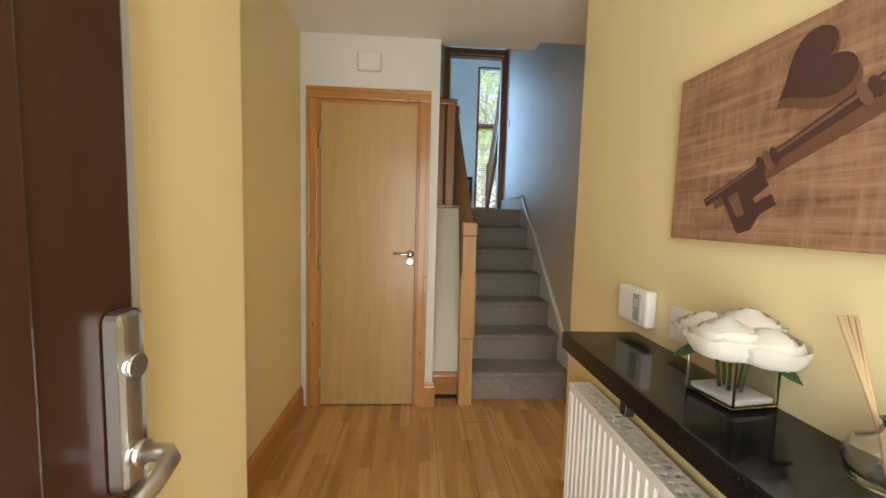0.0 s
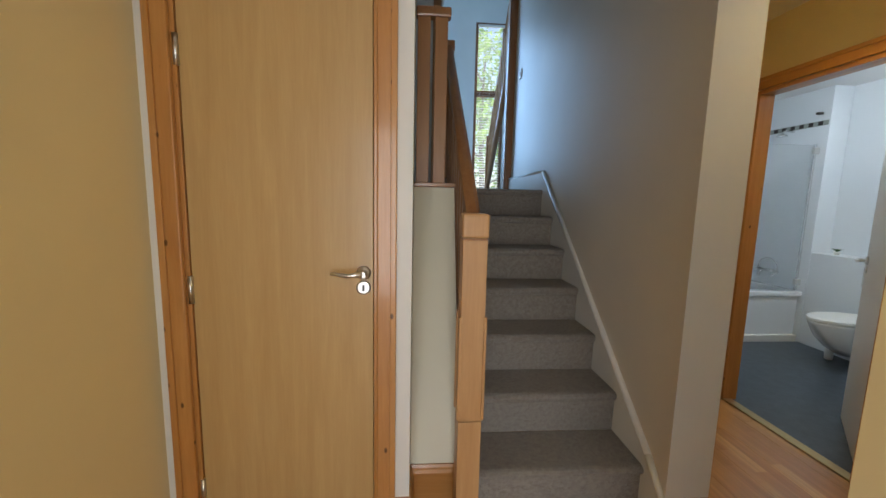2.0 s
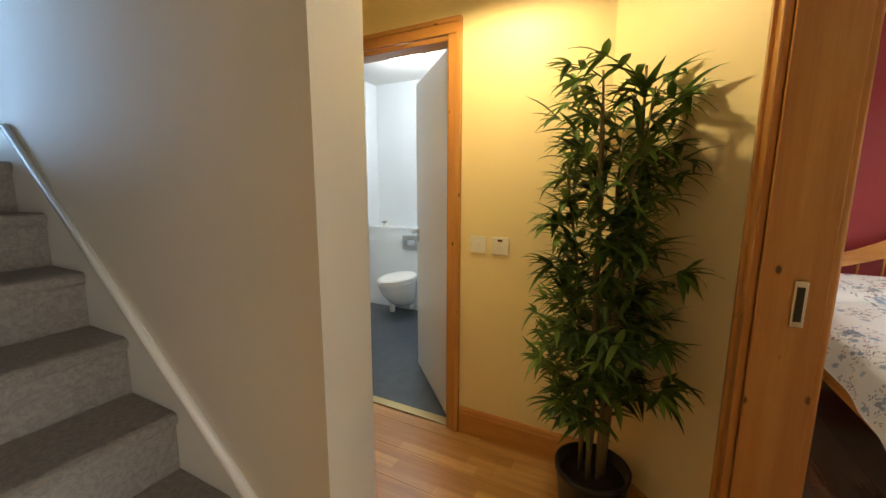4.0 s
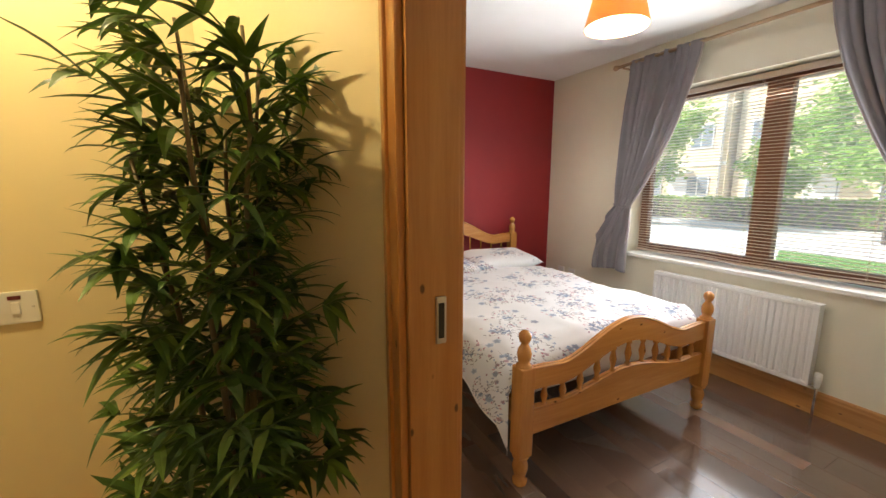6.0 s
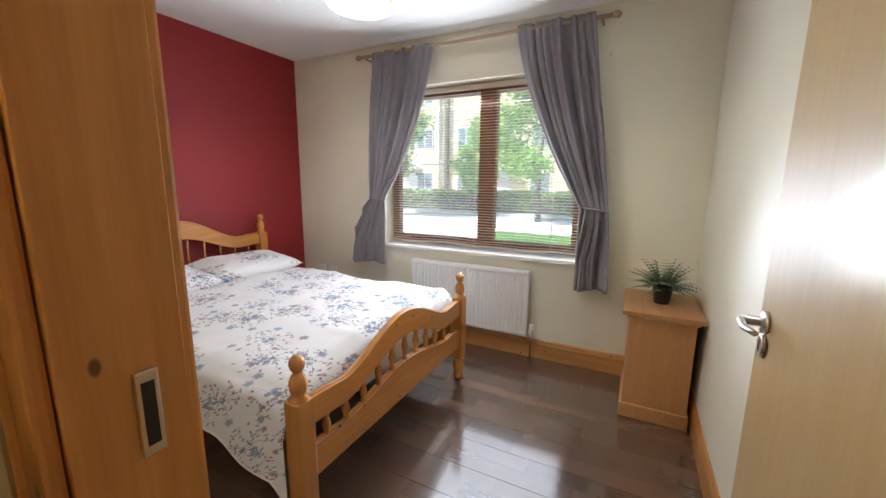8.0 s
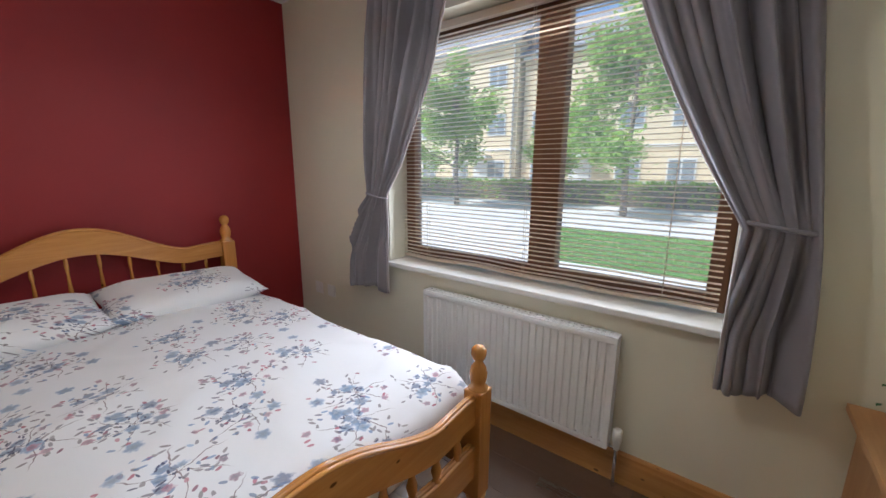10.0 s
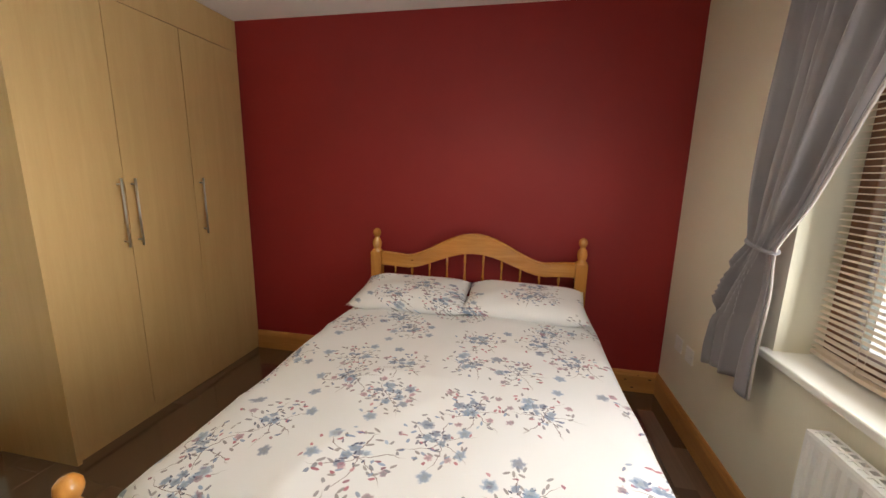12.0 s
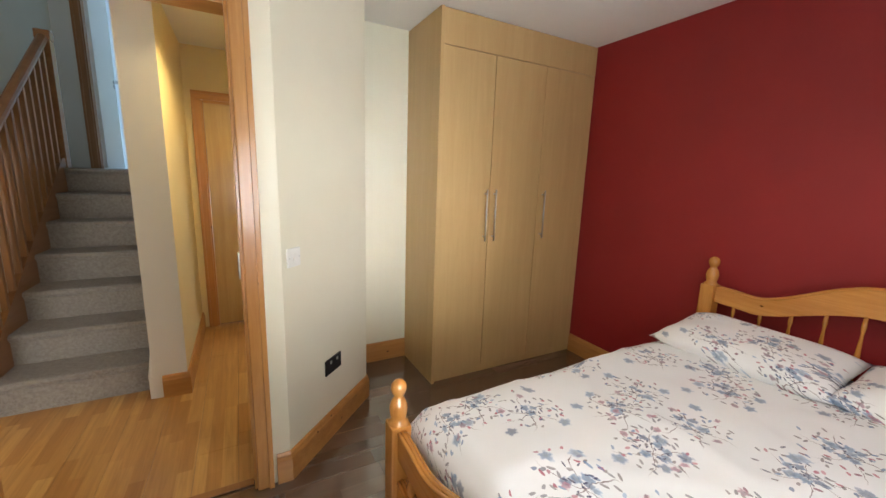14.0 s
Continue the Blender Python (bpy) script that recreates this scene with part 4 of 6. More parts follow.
print_shape("shaft_shadow", [key_point(0.02, -0.026), key_point(0.56, -0.05), key_point(0.56, 0.0), key_point(0.02, 0.0)], KEYSHADE)
print_shape("key_shaft", [key_point(0.0, -0.009), key_point(0.155, -0.010), key_point(0.155, 0.008), key_point(0.0, 0.010)], KEYINK, 0.0004)
print_shape("key_shaft", [key_point(0.155, -0.011), key_point(0.56, -0.017), key_point(0.56, 0.014), key_point(0.155, 0.010)], KEYINK, 0.0004)
print_shape("shaft_shine", [key_point(0.005, 0.001), key_point(0.56, 0.001), key_point(0.56, 0.008), key_point(0.005, 0.006)], KEYLIGHT, 0.0008)
for d, r in ((0.150, 0.018), (0.166, 0.022), (0.180, 0.018), (0.33, 0.021), (0.345, 0.018)):
    print_shape("key_collar", [key_point(d + 0.008 * math.cos(a), r * math.sin(a)) for a in [i * math.pi / 8 for i in range(16)]], KEYLIGHT if r > 0.02 else KEYINK, 0.0011)
print_shape("key_bit", [key_point(0.045, -0.005), key_point(0.055, -0.10), key_point(0.085, -0.105), key_point(0.115, -0.085), key_point(0.15, -0.085), key_point(0.15, -0.062), key_point(0.112, -0.062), key_point(0.112, -0.05), key_point(0.15, -0.045), key_point(0.15, -0.005)], KEYINK, 0.0006)
print_shape("bit_shine", [key_point(0.06, -0.02), key_point(0.066, -0.07), key_point(0.085, -0.07), key_point(0.085, -0.02)], KEYLIGHT, 0.0009)


def heart_outline(grow, drop):
    pts = []
    for i in range(40):
        a = 2 * math.pi * i / 40
        hx = 16 * math.sin(a) ** 3
        hy = 13 * math.cos(a) - 5 * math.cos(2 * a) - 2 * math.cos(3 * a) - math.cos(4 * a)
        ca, sa = math.cos(-1.05), math.sin(-1.05)
        pts.append((0.330 + 0.0042 * grow * (hx * ca - hy * sa), 0.295 - drop + 0.0040 * grow * (hx * sa + hy * ca)))
    return pts


print_shape("ornament_shadow", heart_outline(1.10, 0.012), KEYSHADE)
print_shape("key_ornament", heart_outline(1.0, 0.0), KEYINK, 0.0004)
print_shape("ornament_shine", [(0.330 + (u - 0.330) * 0.55 - 0.012, 0.295 + (v - 0.295) * 0.5 + 0.012) for u, v in heart_outline(1.0, 0.0)], KEYLIGHT2, 0.0008)
print_shape("key_bow", [key_point(0.50, -0.06), key_point(0.58, -0.06), key_point(0.58, 0.03), key_point(0.50, 0.03)], KEYINK, 0.0004)

panel = thing("alarm_keypad", "white alarm sensor box with grey window", "alarm keypad", pose(0.893, 1.29, 1.02, 0, 0, -90))
part("case", boxm(0, 0.15, -0.032, 0, 0, 0.105, bevel=0.010, seg=3), PLASTIC, panel)
part("window", boxm(0.088, 0.122, -0.035, -0.030, 0.015, 0.09, bevel=0.006), GREYPLASTIC, panel)
for k in range(3):
    part("indicator", boxm(0.096, 0.114, -0.037, -0.034, 0.072 - k * 0.008, 0.075 - k * 0.008), PLASTIC, panel)


def plate(name, m, label, w=0.086, h=0.086, rockers=1, mat=None, category="light switch"):
    """A wall plate: x along the wall, y into it, z up, seen from -y."""
    ob = thing(name, label, category, m)
    part("plate", boxm(-w / 2, w / 2, -0.009, 0, -h / 2, h / 2, bevel=0.003), mat or PLASTIC, ob)
    for i in range(rockers):
        u = (i - (rockers - 1) / 2) * 0.026
        part("rocker", boxm(u - 0.009, u + 0.009, -0.014, -0.008, -0.016, 0.016, bevel=0.002), mat or PLASTIC, ob)
    for u in (-w / 2 + 0.01, w / 2 - 0.01):
        part("screw", lathe(bmesh.new(), [(0.003, -0.0105), (0.003, -0.0085)], 8, at=(u, 0, 0), axis="Y"), STEEL, ob)
    return ob


plate("light_switch", pose(0.893, 1.01, 1.062, 0, 0, -90), "white triple rocker light switch on cream wall", w=0.125, rockers=3)
plate("light_switch", pose(2.498, 2.708, 1.052, 0, 0, -90), "white fan isolator switch beside bathroom door")
fused = plate("fused_spur", pose(2.498, 2.593, 1.052, 0, 0, -90), "white fused spur switch with red marker", category="switch")
part("marker", boxm(-0.012, 0.012, -0.0115, -0.0085, 0.022, 0.032), material("red marker", (0.12, 0.01, 0.01), 0.4), fused)
ang_m = lambda s, z: Matrix.Translation((2.07 + s * 0.7071, 1.60 + s * 0.7071, z)) @ pose(0, 0, 0, 0, 0, 45)
plate("light_switch", ang_m(0.073, 1.077), "white light switch on pale bedroom wall")
sock = thing("wall_socket", "black double wall socket on pale angled wall", "socket", ang_m(0.365, 0.42))
part("plate", boxm(-0.073, 0.073, -0.010, 0, -0.043, 0.043, bevel=0.003), BLACK, sock)
for u in (-0.03, 0.03):
    part("switch", boxm(u - 0.006, u + 0.006, -0.014, -0.009, 0.014, 0.03), GREYPLASTIC, sock)
for i, x in enumerate((4.02, 4.17)):
    plate("wall_socket", pose(x, WIN_Y + 0.001, 0.47, 0, 0, 180), "white wall socket near the bedroom corner", rockers=0, category="socket")
plate("light_switch", pose(STAIR_X - 0.002, 5.2, LANDZ + 1.15, 0, 0, -90), "white light switch on the stair wall")

sensor = thing("door_chime", "white doorbell chime box above cupboard door", "door chime", pose(-0.115, 2.699, 2.293))
part("case", boxm(-0.075, 0.075, -0.045, 0, -0.055, 0.055, bevel=0.014, seg=3), PLASTIC, sensor)

# flowers in a square glass
vase = thing("flower_vase", "square glass vase with white artificial roses", "vase", pose(0.826, 0.805, 0.986, 0, 0, 8))
bm = boxm(-0.05, 0.05, -0.05, 0.05, 0, 0.008)
for dims in ((-0.05, -0.046, -0.05, 0.05), (0.046, 0.05, -0.05, 0.05), (-0.046, 0.046, -0.05, -0.046), (-0.046, 0.046, 0.046, 0.05)):
    box(bm, *dims, 0.008, 0.11)
part("glass", bm, GLASS, vase)
part("pebbles", boxm(-0.044, 0.044, -0.044, 0.044, 0.0085, 0.02, bevel=0.004), PLASTIC, vase)
rnd = random.Random(4)
bm = bmesh.new()
for k in range(5):
    a = k * 1.26
    tube(bm, [(0.015 * math.cos(a), 0.015 * math.sin(a), 0.014), (0.03 * math.cos(a), 0.03 * math.sin(a), 0.12)], 0.003, 6)
part("stems", bm, ROSELEAF, vase)


def rose(bm, c, size, rn):
    """Cupped petals in widening rings."""
    for ring, (count, r, top) in enumerate(((3, 0.42, 6), (4, 0.60, 10), (5, 0.74, 18), (5, 0.86, 34), (6, 0.95, 50), (6, 1.02, 68))):
        for i in range(count):
            mid = 2 * math.pi * i / count + ring * 0.8 + rn.uniform(-0.2, 0.2)
            half = math.pi / count * 1.45
            lift = rn.uniform(-0.05, 0.05) * size
            grid = []
            for u in range(7):
                s = u / 3 - 1
                row = []
                for w in range(6):
                    t = w / 5
                    edge = radians(top + 10 * s * s + rn.uniform(-2, 2))
                    th = radians(125) + (edge - radians(125)) * t
                    rad = size * r * (1 + 0.16 * t ** 4 + 0.03 * math.sin(4 * s + i))
                    ph = mid + s * half * (0.5 + 0.5 * math.sin(min(1, 0.25 + t) * math.pi * 0.6))
                    row.append(bm.verts.new(Vector(c) + Vector((rad * math.sin(th) * math.cos(ph), rad * math.sin(th) * math.sin(ph), size * (0.80 - 0.12 * r) * math.cos(th) + size * 0.35 + lift + rn.uniform(-0.02, 0.02) * size))))
                grid.append(row)
            for u in range(6):
                for w in range(5):
                    bm.faces.new((grid[u][w], grid[u + 1][w], grid[u + 1][w + 1], grid[u][w + 1])).smooth = True


for c, s in (((-0.01, 0.045, 0.100), 0.052), ((-0.035, -0.015, 0.098), 0.058), ((0.0, -0.06, 0.098), 0.052), ((0.028, 0.0, 0.118), 0.052)):
    bm = bmesh.new()
    bmesh.ops.create_uvsphere(bm, u_segments=20, v_segments=12, radius=s * 0.74, matrix=Matrix.Translation(Vector(c) + Vector((0, 0, s * 0.34))) @ Matrix.Diagonal((1.0, 1.0, 0.86, 1.0)))
    rose(bm, c, s, rnd)
    part("rose", bm, PETAL, vase, "white fabric rose", smooth=True)
for k, (a, rr) in enumerate(((0.4, 0.11), (2.6, 0.10), (5.0, 0.11))):
    bm = bmesh.new()
    m = Matrix.Translation((0, 0, 0.115)) @ Matrix.Rotation(a, 4, "Z") @ Matrix.Translation((rr * 0.3, 0, 0)) @ Matrix.Rotation(0.6, 4, "Y") @ Matrix.Scale(0.85, 4)
    pts = [(0, 0), (0.02, -0.022), (0.05, -0.032), (0.08, -0.02), (0.10, 0), (0.08, 0.02), (0.05, 0.032), (0.02, 0.022)]
    slab(bm, pts, 0.0012, m)
    part("leaf", bm, ROSELEAF, vase)

diff = thing("reed_diffuser", "round glass reed diffuser on the black shelf", "diffuser", pose(0.835, 0.56, 0.986) @ Matrix.Scale(0.86, 4))
part("bottle", lathe(bmesh.new(), [(0.03, 0), (0.05, 0.008), (0.058, 0.035), (0.048, 0.065), (0.02, 0.08), (0.017, 0.10), (0.021, 0.104), (0.017, 0.104), (0.013, 0.10), (0.016, 0.08), (0.044, 0.063), (0.054, 0.035), (0.046, 0.012), (0.0, 0.011)], 24, close=False), GLASS, diff)
for k in range(5):
    a = 1.2 + k * 0.16
    part("reed", tube(bmesh.new(), [(0.004 * k - 0.008, 0, 0.015), (0.045 * math.cos(a), 0.09 * math.sin(a), 0.24)], 0.0028, 6), REED, diff)


# ---- pendant lamps ----
def pendant(name, x, y, z_low, r_low, r_high, height, label, power, color, mats=(SHADE, SHADEIN), rise=0.055):
    ob = thing(name, label, "pendant lamp", pose(x, y, 0))
    zt = z_low + height
    k = height / 0.23
    part("shade", lathe(bmesh.new(), [(r_low, z_low), (r_high, zt), (r_high - 0.003, zt), (r_low - 0.003, z_low)], 40, close=False), mats[0], ob, "conical paper lampshade")
    part("lining", lathe(bmesh.new(), [(r_low - 0.006, z_low + 0.001), (r_high - 0.006, zt - 0.001)], 40, close=False), mats[1], ob)
    part("bulb", lathe(bmesh.new(), [(0.012, z_low + 0.16 * k), (0.03, z_low + 0.135 * k), (0.034, z_low + 0.11 * k), (0.026, z_low + 0.085 * k), (0.008, z_low + 0.075 * k)], 20), BULB, ob, "glowing bulb", smooth=True)
    part("holder", lathe(bmesh.new(), [(0.018, z_low + 0.16 * k), (0.018, z_low + 0.19 * k), (0.01, z_low + 0.20 * k)], 16), PLASTIC, ob)
    part("flex", tube(bmesh.new(), [(0, 0, z_low + 0.19 * k), (0, 0, CEILZ - 0.01)], 0.004, 8), PLASTIC, ob)
    part("ceiling_rose", lathe(bmesh.new(), [(0.045, CEILZ), (0.045, CEILZ - 0.012), (0.02, CEILZ - 0.03)], 24), PLASTIC, ob)
    lamp(name + "_light", "POINT", Matrix.Translation((x, y, z_low + rise * k)), power, color, shadow_soft_size=0.03)
    return ob


pendant("bedroom_pendant", 2.681, 0.225, 2.20, 0.165, 0.105, 0.23, "orange paper pendant lamp, lit", 15, (1.0, 0.93, 0.80))
pendant("hall_pendant", 2.04, 2.58, 2.15, 0.14, 0.085, 0.18, "warm hall pendant lamp, lit", 14.5, (1.0, 0.77, 0.38), mats=(SHADEHALL, SHADEIN), rise=0.03)

# ---- bamboo plant in the hall ----
def blade(bm, root, way, length, width, droop, up=Vector((0, 0, 1))):
    """A narrow pointed leaf that droops along its length."""
    way = way.normalized()
    side = way.cross(up)
    side = side.normalized() if side.length > 1e-3 else Vector((1, 0, 0))
    prev = None
    steps = 5
    p, d = Vector(root), way.copy()
    for i in range(steps + 1):
        t = i / steps
        w = width * (0.25 + 0.75 * math.sin(math.pi * min(1, 0.12 + t * 0.88) ** 0.8)) * (1 - t ** 4) + 0.0004
        nrm = side.cross(d).normalized()
        row = [bm.verts.new(p - side * w + nrm * w * 0.25), bm.verts.new(p), bm.verts.new(p + side * w + nrm * w * 0.25)]
        if prev:
            for k in range(2):
                bm.faces.new((prev[k], prev[k + 1], row[k + 1], row[k]))
        prev = row
        d = (d + Vector((0, 0, -droop / steps))).normalized()
        p = p + d * length / steps


PX, PY = 2.17, 2.095
plant = thing("bamboo_plant", "tall artificial bamboo plant in a black pot", "plant", pose(PX, PY, 0))
part("pot", lathe(bmesh.new(), [(0.10, 0), (0.105, 0.01), (0.132, 0.25), (0.138, 0.255), (0.138, 0.278), (0.128, 0.278), (0.12, 0.235), (0.0, 0.235)], 32, close=False), POTBLACK, plant, "black plastic pot")
part("soil", lathe(bmesh.new(), [(0.0, 0.243), (0.119, 0.235), (0.119, 0.23)], 24, close=False), SOIL, plant)
rnd = random.Random(23)
bm_leaf = bmesh.new()
for c, (a0, lean, top) in enumerate(((0.4, 0.10, 1.74), (1.5, 0.15, 1.42), (2.7, 0.13, 1.58), (3.9, 0.10, 1.70), (5.0, 0.12, 1.66), (5.8, 0.06, 1.50))):
    pts = []
    for i in range(9):
        t = i / 8
        r = 0.035 + (lean - 0.035) * t ** 1.4
        pts.append((r * math.cos(a0 + 0.2 * t) + rnd.uniform(-0.007, 0.007), r * math.sin(a0 + 0.2 * t) + rnd.uniform(-0.007, 0.007), 0.21 + (top - 0.21) * t))
    part("cane", tube(bmesh.new(), pts, 0.010, 8, 0.004), CANE, plant, "pale brown cane")
    sprays = 24
    for k in range(sprays):
        t = 0.17 + 0.83 * (k + rnd.random() * 0.8) / sprays
        f = min(t, 0.999) * 8
        i = min(7, int(f))
        p = Vector(pts[i]).lerp(Vector(pts[i + 1]), f - i)
        ang = a0 + rnd.uniform(-1.7, 1.7) + (math.pi if rnd.random() < 0.2 else 0.0)
        reach = rnd.uniform(0.05, 0.20) * (1.15 - 0.45 * t)
        lift = rnd.uniform(0.02, 0.14)
        tip = p + Vector((math.cos(ang) * reach, math.sin(ang) * reach, lift))
        mid = (p + tip) / 2 + Vector((0, 0, 0.015))
        tube(bm_leaf, [p, mid, tip], 0.0028, 5, 0.0014)
        # pairs of leaves along the twig, then a fan at its end
        ends = [(p.lerp(tip, 0.2), 3), (p.lerp(tip, 0.6), 4), (tip, 6)]
        if reach > 0.15:
            side_a = ang + rnd.choice((-1, 1)) * rnd.uniform(0.5, 0.9)
            fork = mid + Vector((math.cos(side_a), math.sin(side_a), 0.5)) * reach * 0.55
            tube(bm_leaf, [mid, fork], 0.002, 5, 0.0012)
            ends.append((fork, 5))
        for base, count in ends:
            for j in range(count):
                spread = (j - (count - 1) / 2) / max(1, count - 1) * 2
                b = ang + spread * 1.15 + rnd.uniform(-0.25, 0.25)
                el = rnd.uniform(-0.15, 0.95) - abs(spread) * 0.25
                way = Vector((math.cos(b) * math.cos(el), math.sin(b) * math.cos(el), math.sin(el)))
                blade(bm_leaf, base, way, rnd.uniform(0.08, 0.145), rnd.uniform(0.009, 0.0135), rnd.uniform(0.3, 1.1))
# keep the foliage clear of the walls behind it
for v in bm_leaf.verts:
    x, y = PX + v.co.x, PY + v.co.y
    if x < 1.97:
        v.co.x = 1.97 + (x - 1.97) * 0.35 - PX
        x = PX + v.co.x
    if v.co.y > 0.25:
        v.co.y = 0.25 + (v.co.y - 0.25) * 0.5
        y = PY + v.co.y
    if x > 2.47:
        v.co.x = 2.47 + (x - 2.47) * 0.05 - PX
        x = PX + v.co.x
    over = ((x - 2.09) - (y - 1.73)) / 2 + 0.015
    if over > 0:
        v.co.x -= over * 0.97
        v.co.y += over * 0.97
part("foliage", bm_leaf, BAMBOOLEAF, plant, "dark green pointed leaves with lighter tips")

# ---- bed ----
HX, FX, Y0, Y1 = 4.315, 2.382, -0.372, 1.006
bed = thing("double_bed", "honey pine double bed with arched ends", "bed")


def turned_post(x, y, block_top, top):
    h = top - block_top
    prof_low = [(0.026, 0.0), (0.034, 0.012), (0.034, 0.03), (0.022, 0.04), (0.035, 0.075), (0.038, 0.10), (0.03, 0.125), (0.024, 0.135), (0.04, 0.145), (0.04, 0.155)]
    post = part("post", boxm(x - 0.037, x + 0.037, y - 0.037, y + 0.037, 0.155, block_top, bevel=0.006), BEDPINE, bed)
    part("foot", lathe(bmesh.new(), prof_low, 24, at=(x, y, 0)), BEDPINE, post)
    prof = [(0.036, 0.0), (0.036, 0.008), (0.024, 0.016), (0.030, 0.22 * h), (0.033, 0.36 * h), (0.027, 0.50 * h), (0.017, 0.60 * h), (0.016, 0.64 * h), (0.024, 0.70 * h), (0.0285, 0.80 * h), (0.026, 0.90 * h), (0.014, 0.98 * h), (0.0, h)]
    part("finial", lathe(bmesh.new(), prof, 24, at=(x, y, block_top), close=False), BEDPINE, post)


for y in (Y0, Y1):
    turned_post(FX, y, 0.585, 0.752)
    turned_post(HX, y, 0.895, 1.058)


def arch(t, low, high):
    """Height along an arched board: flat shoulders, a dip and a crown."""
    s = abs(2 * t - 1)
    if s > 0.72:
        return low + (high - low) * 0.08 * math.sin((s - 0.72) / 0.28 * math.pi * 0.5)
    return low + (high - low) * (0.5 + 0.5 * math.cos(math.pi * s / 0.72)) ** 0.85


def arched_board(nm, x, thick, top_low, top_high, bot_low, bot_high):
    n = 48
    ya, yb = Y0 + 0.037, Y1 - 0.037
    up, down = [], []
    for i in range(n + 1):
        t = i / n
        y = ya + (yb - ya) * t
        up.append((y, arch(t, top_low, top_high)))
        down.append((y, arch(t, bot_low, bot_high)))
    bm = slab(bmesh.new(), down + up[::-1], thick, Matrix.Translation((x - thick / 2, 0, 0)) @ yz)
    ob = part(nm, bm, BEDPINE_Y, bed)
    for dx, dz in ((-0.38, -0.001), (0.0, 0.003), (0.38, -0.001)):
        part("moulding", tube(bmesh.new(), [(x + dx * thick, y, z + dz) for y, z in up], thick * 0.23, 8), BEDPINE_Y, ob)
    return ob


def spindle(x, y, z0, z1, r=0.010):
    h = z1 - z0
    part("spindle", lathe(bmesh.new(), [(r * 0.7, 0), (r, h * 0.12), (r * 0.6, h * 0.2), (r * 1.15, h * 0.5), (r * 0.6, h * 0.8), (r, h * 0.88), (r * 0.7, h)], 12, at=(x, y, z0)), BEDPINE, bed)


arched_board("head_top_rail", HX, 0.028, 0.875, 1.043, 0.79, 0.915)
part("head_low_rail", boxm(HX - 0.014, HX + 0.014, Y0 + 0.037, Y1 - 0.037, 0.36, 0.50, bevel=0.005), BEDPINE_Y, bed)
for i in range(10):
    t = (i + 0.75) / 10.5
    y = Y0 + 0.04 + t * (Y1 - Y0 - 0.08)
    spindle(HX, y, 0.49, arch((y - Y0) / (Y1 - Y0), 0.79, 0.91) + 0.01, 0.0095)
arched_board("foot_top_rail", FX, 0.030, 0.555, 0.70, 0.455, 0.575)
arched_board("foot_low_rail", FX, 0.030, 0.365, 0.435, 0.245, 0.245)
for i in range(11):
    t = (i + 0.75) / 11.5
    y = Y0 + 0.04 + t * (Y1 - Y0 - 0.08)
    a = (y - Y0) / (Y1 - Y0)
    spindle(FX, y, arch(a, 0.365, 0.435) - 0.01, arch(a, 0.455, 0.575) + 0.01, 0.016)
for y in (Y0 + 0.02, Y1 - 0.02):
    part("side_rail", boxm(FX + 0.037, HX - 0.037, y - 0.012, y + 0.012, 0.26, 0.38, bevel=0.004), BEDPINE_X, bed)
single("mattress", boxm(FX + 0.05, HX - 0.03, Y0 + 0.03, Y1 - 0.03, 0.385, 0.575, bevel=0.05, seg=4), SHEET, "white mattress on the pine bed frame", "mattress")


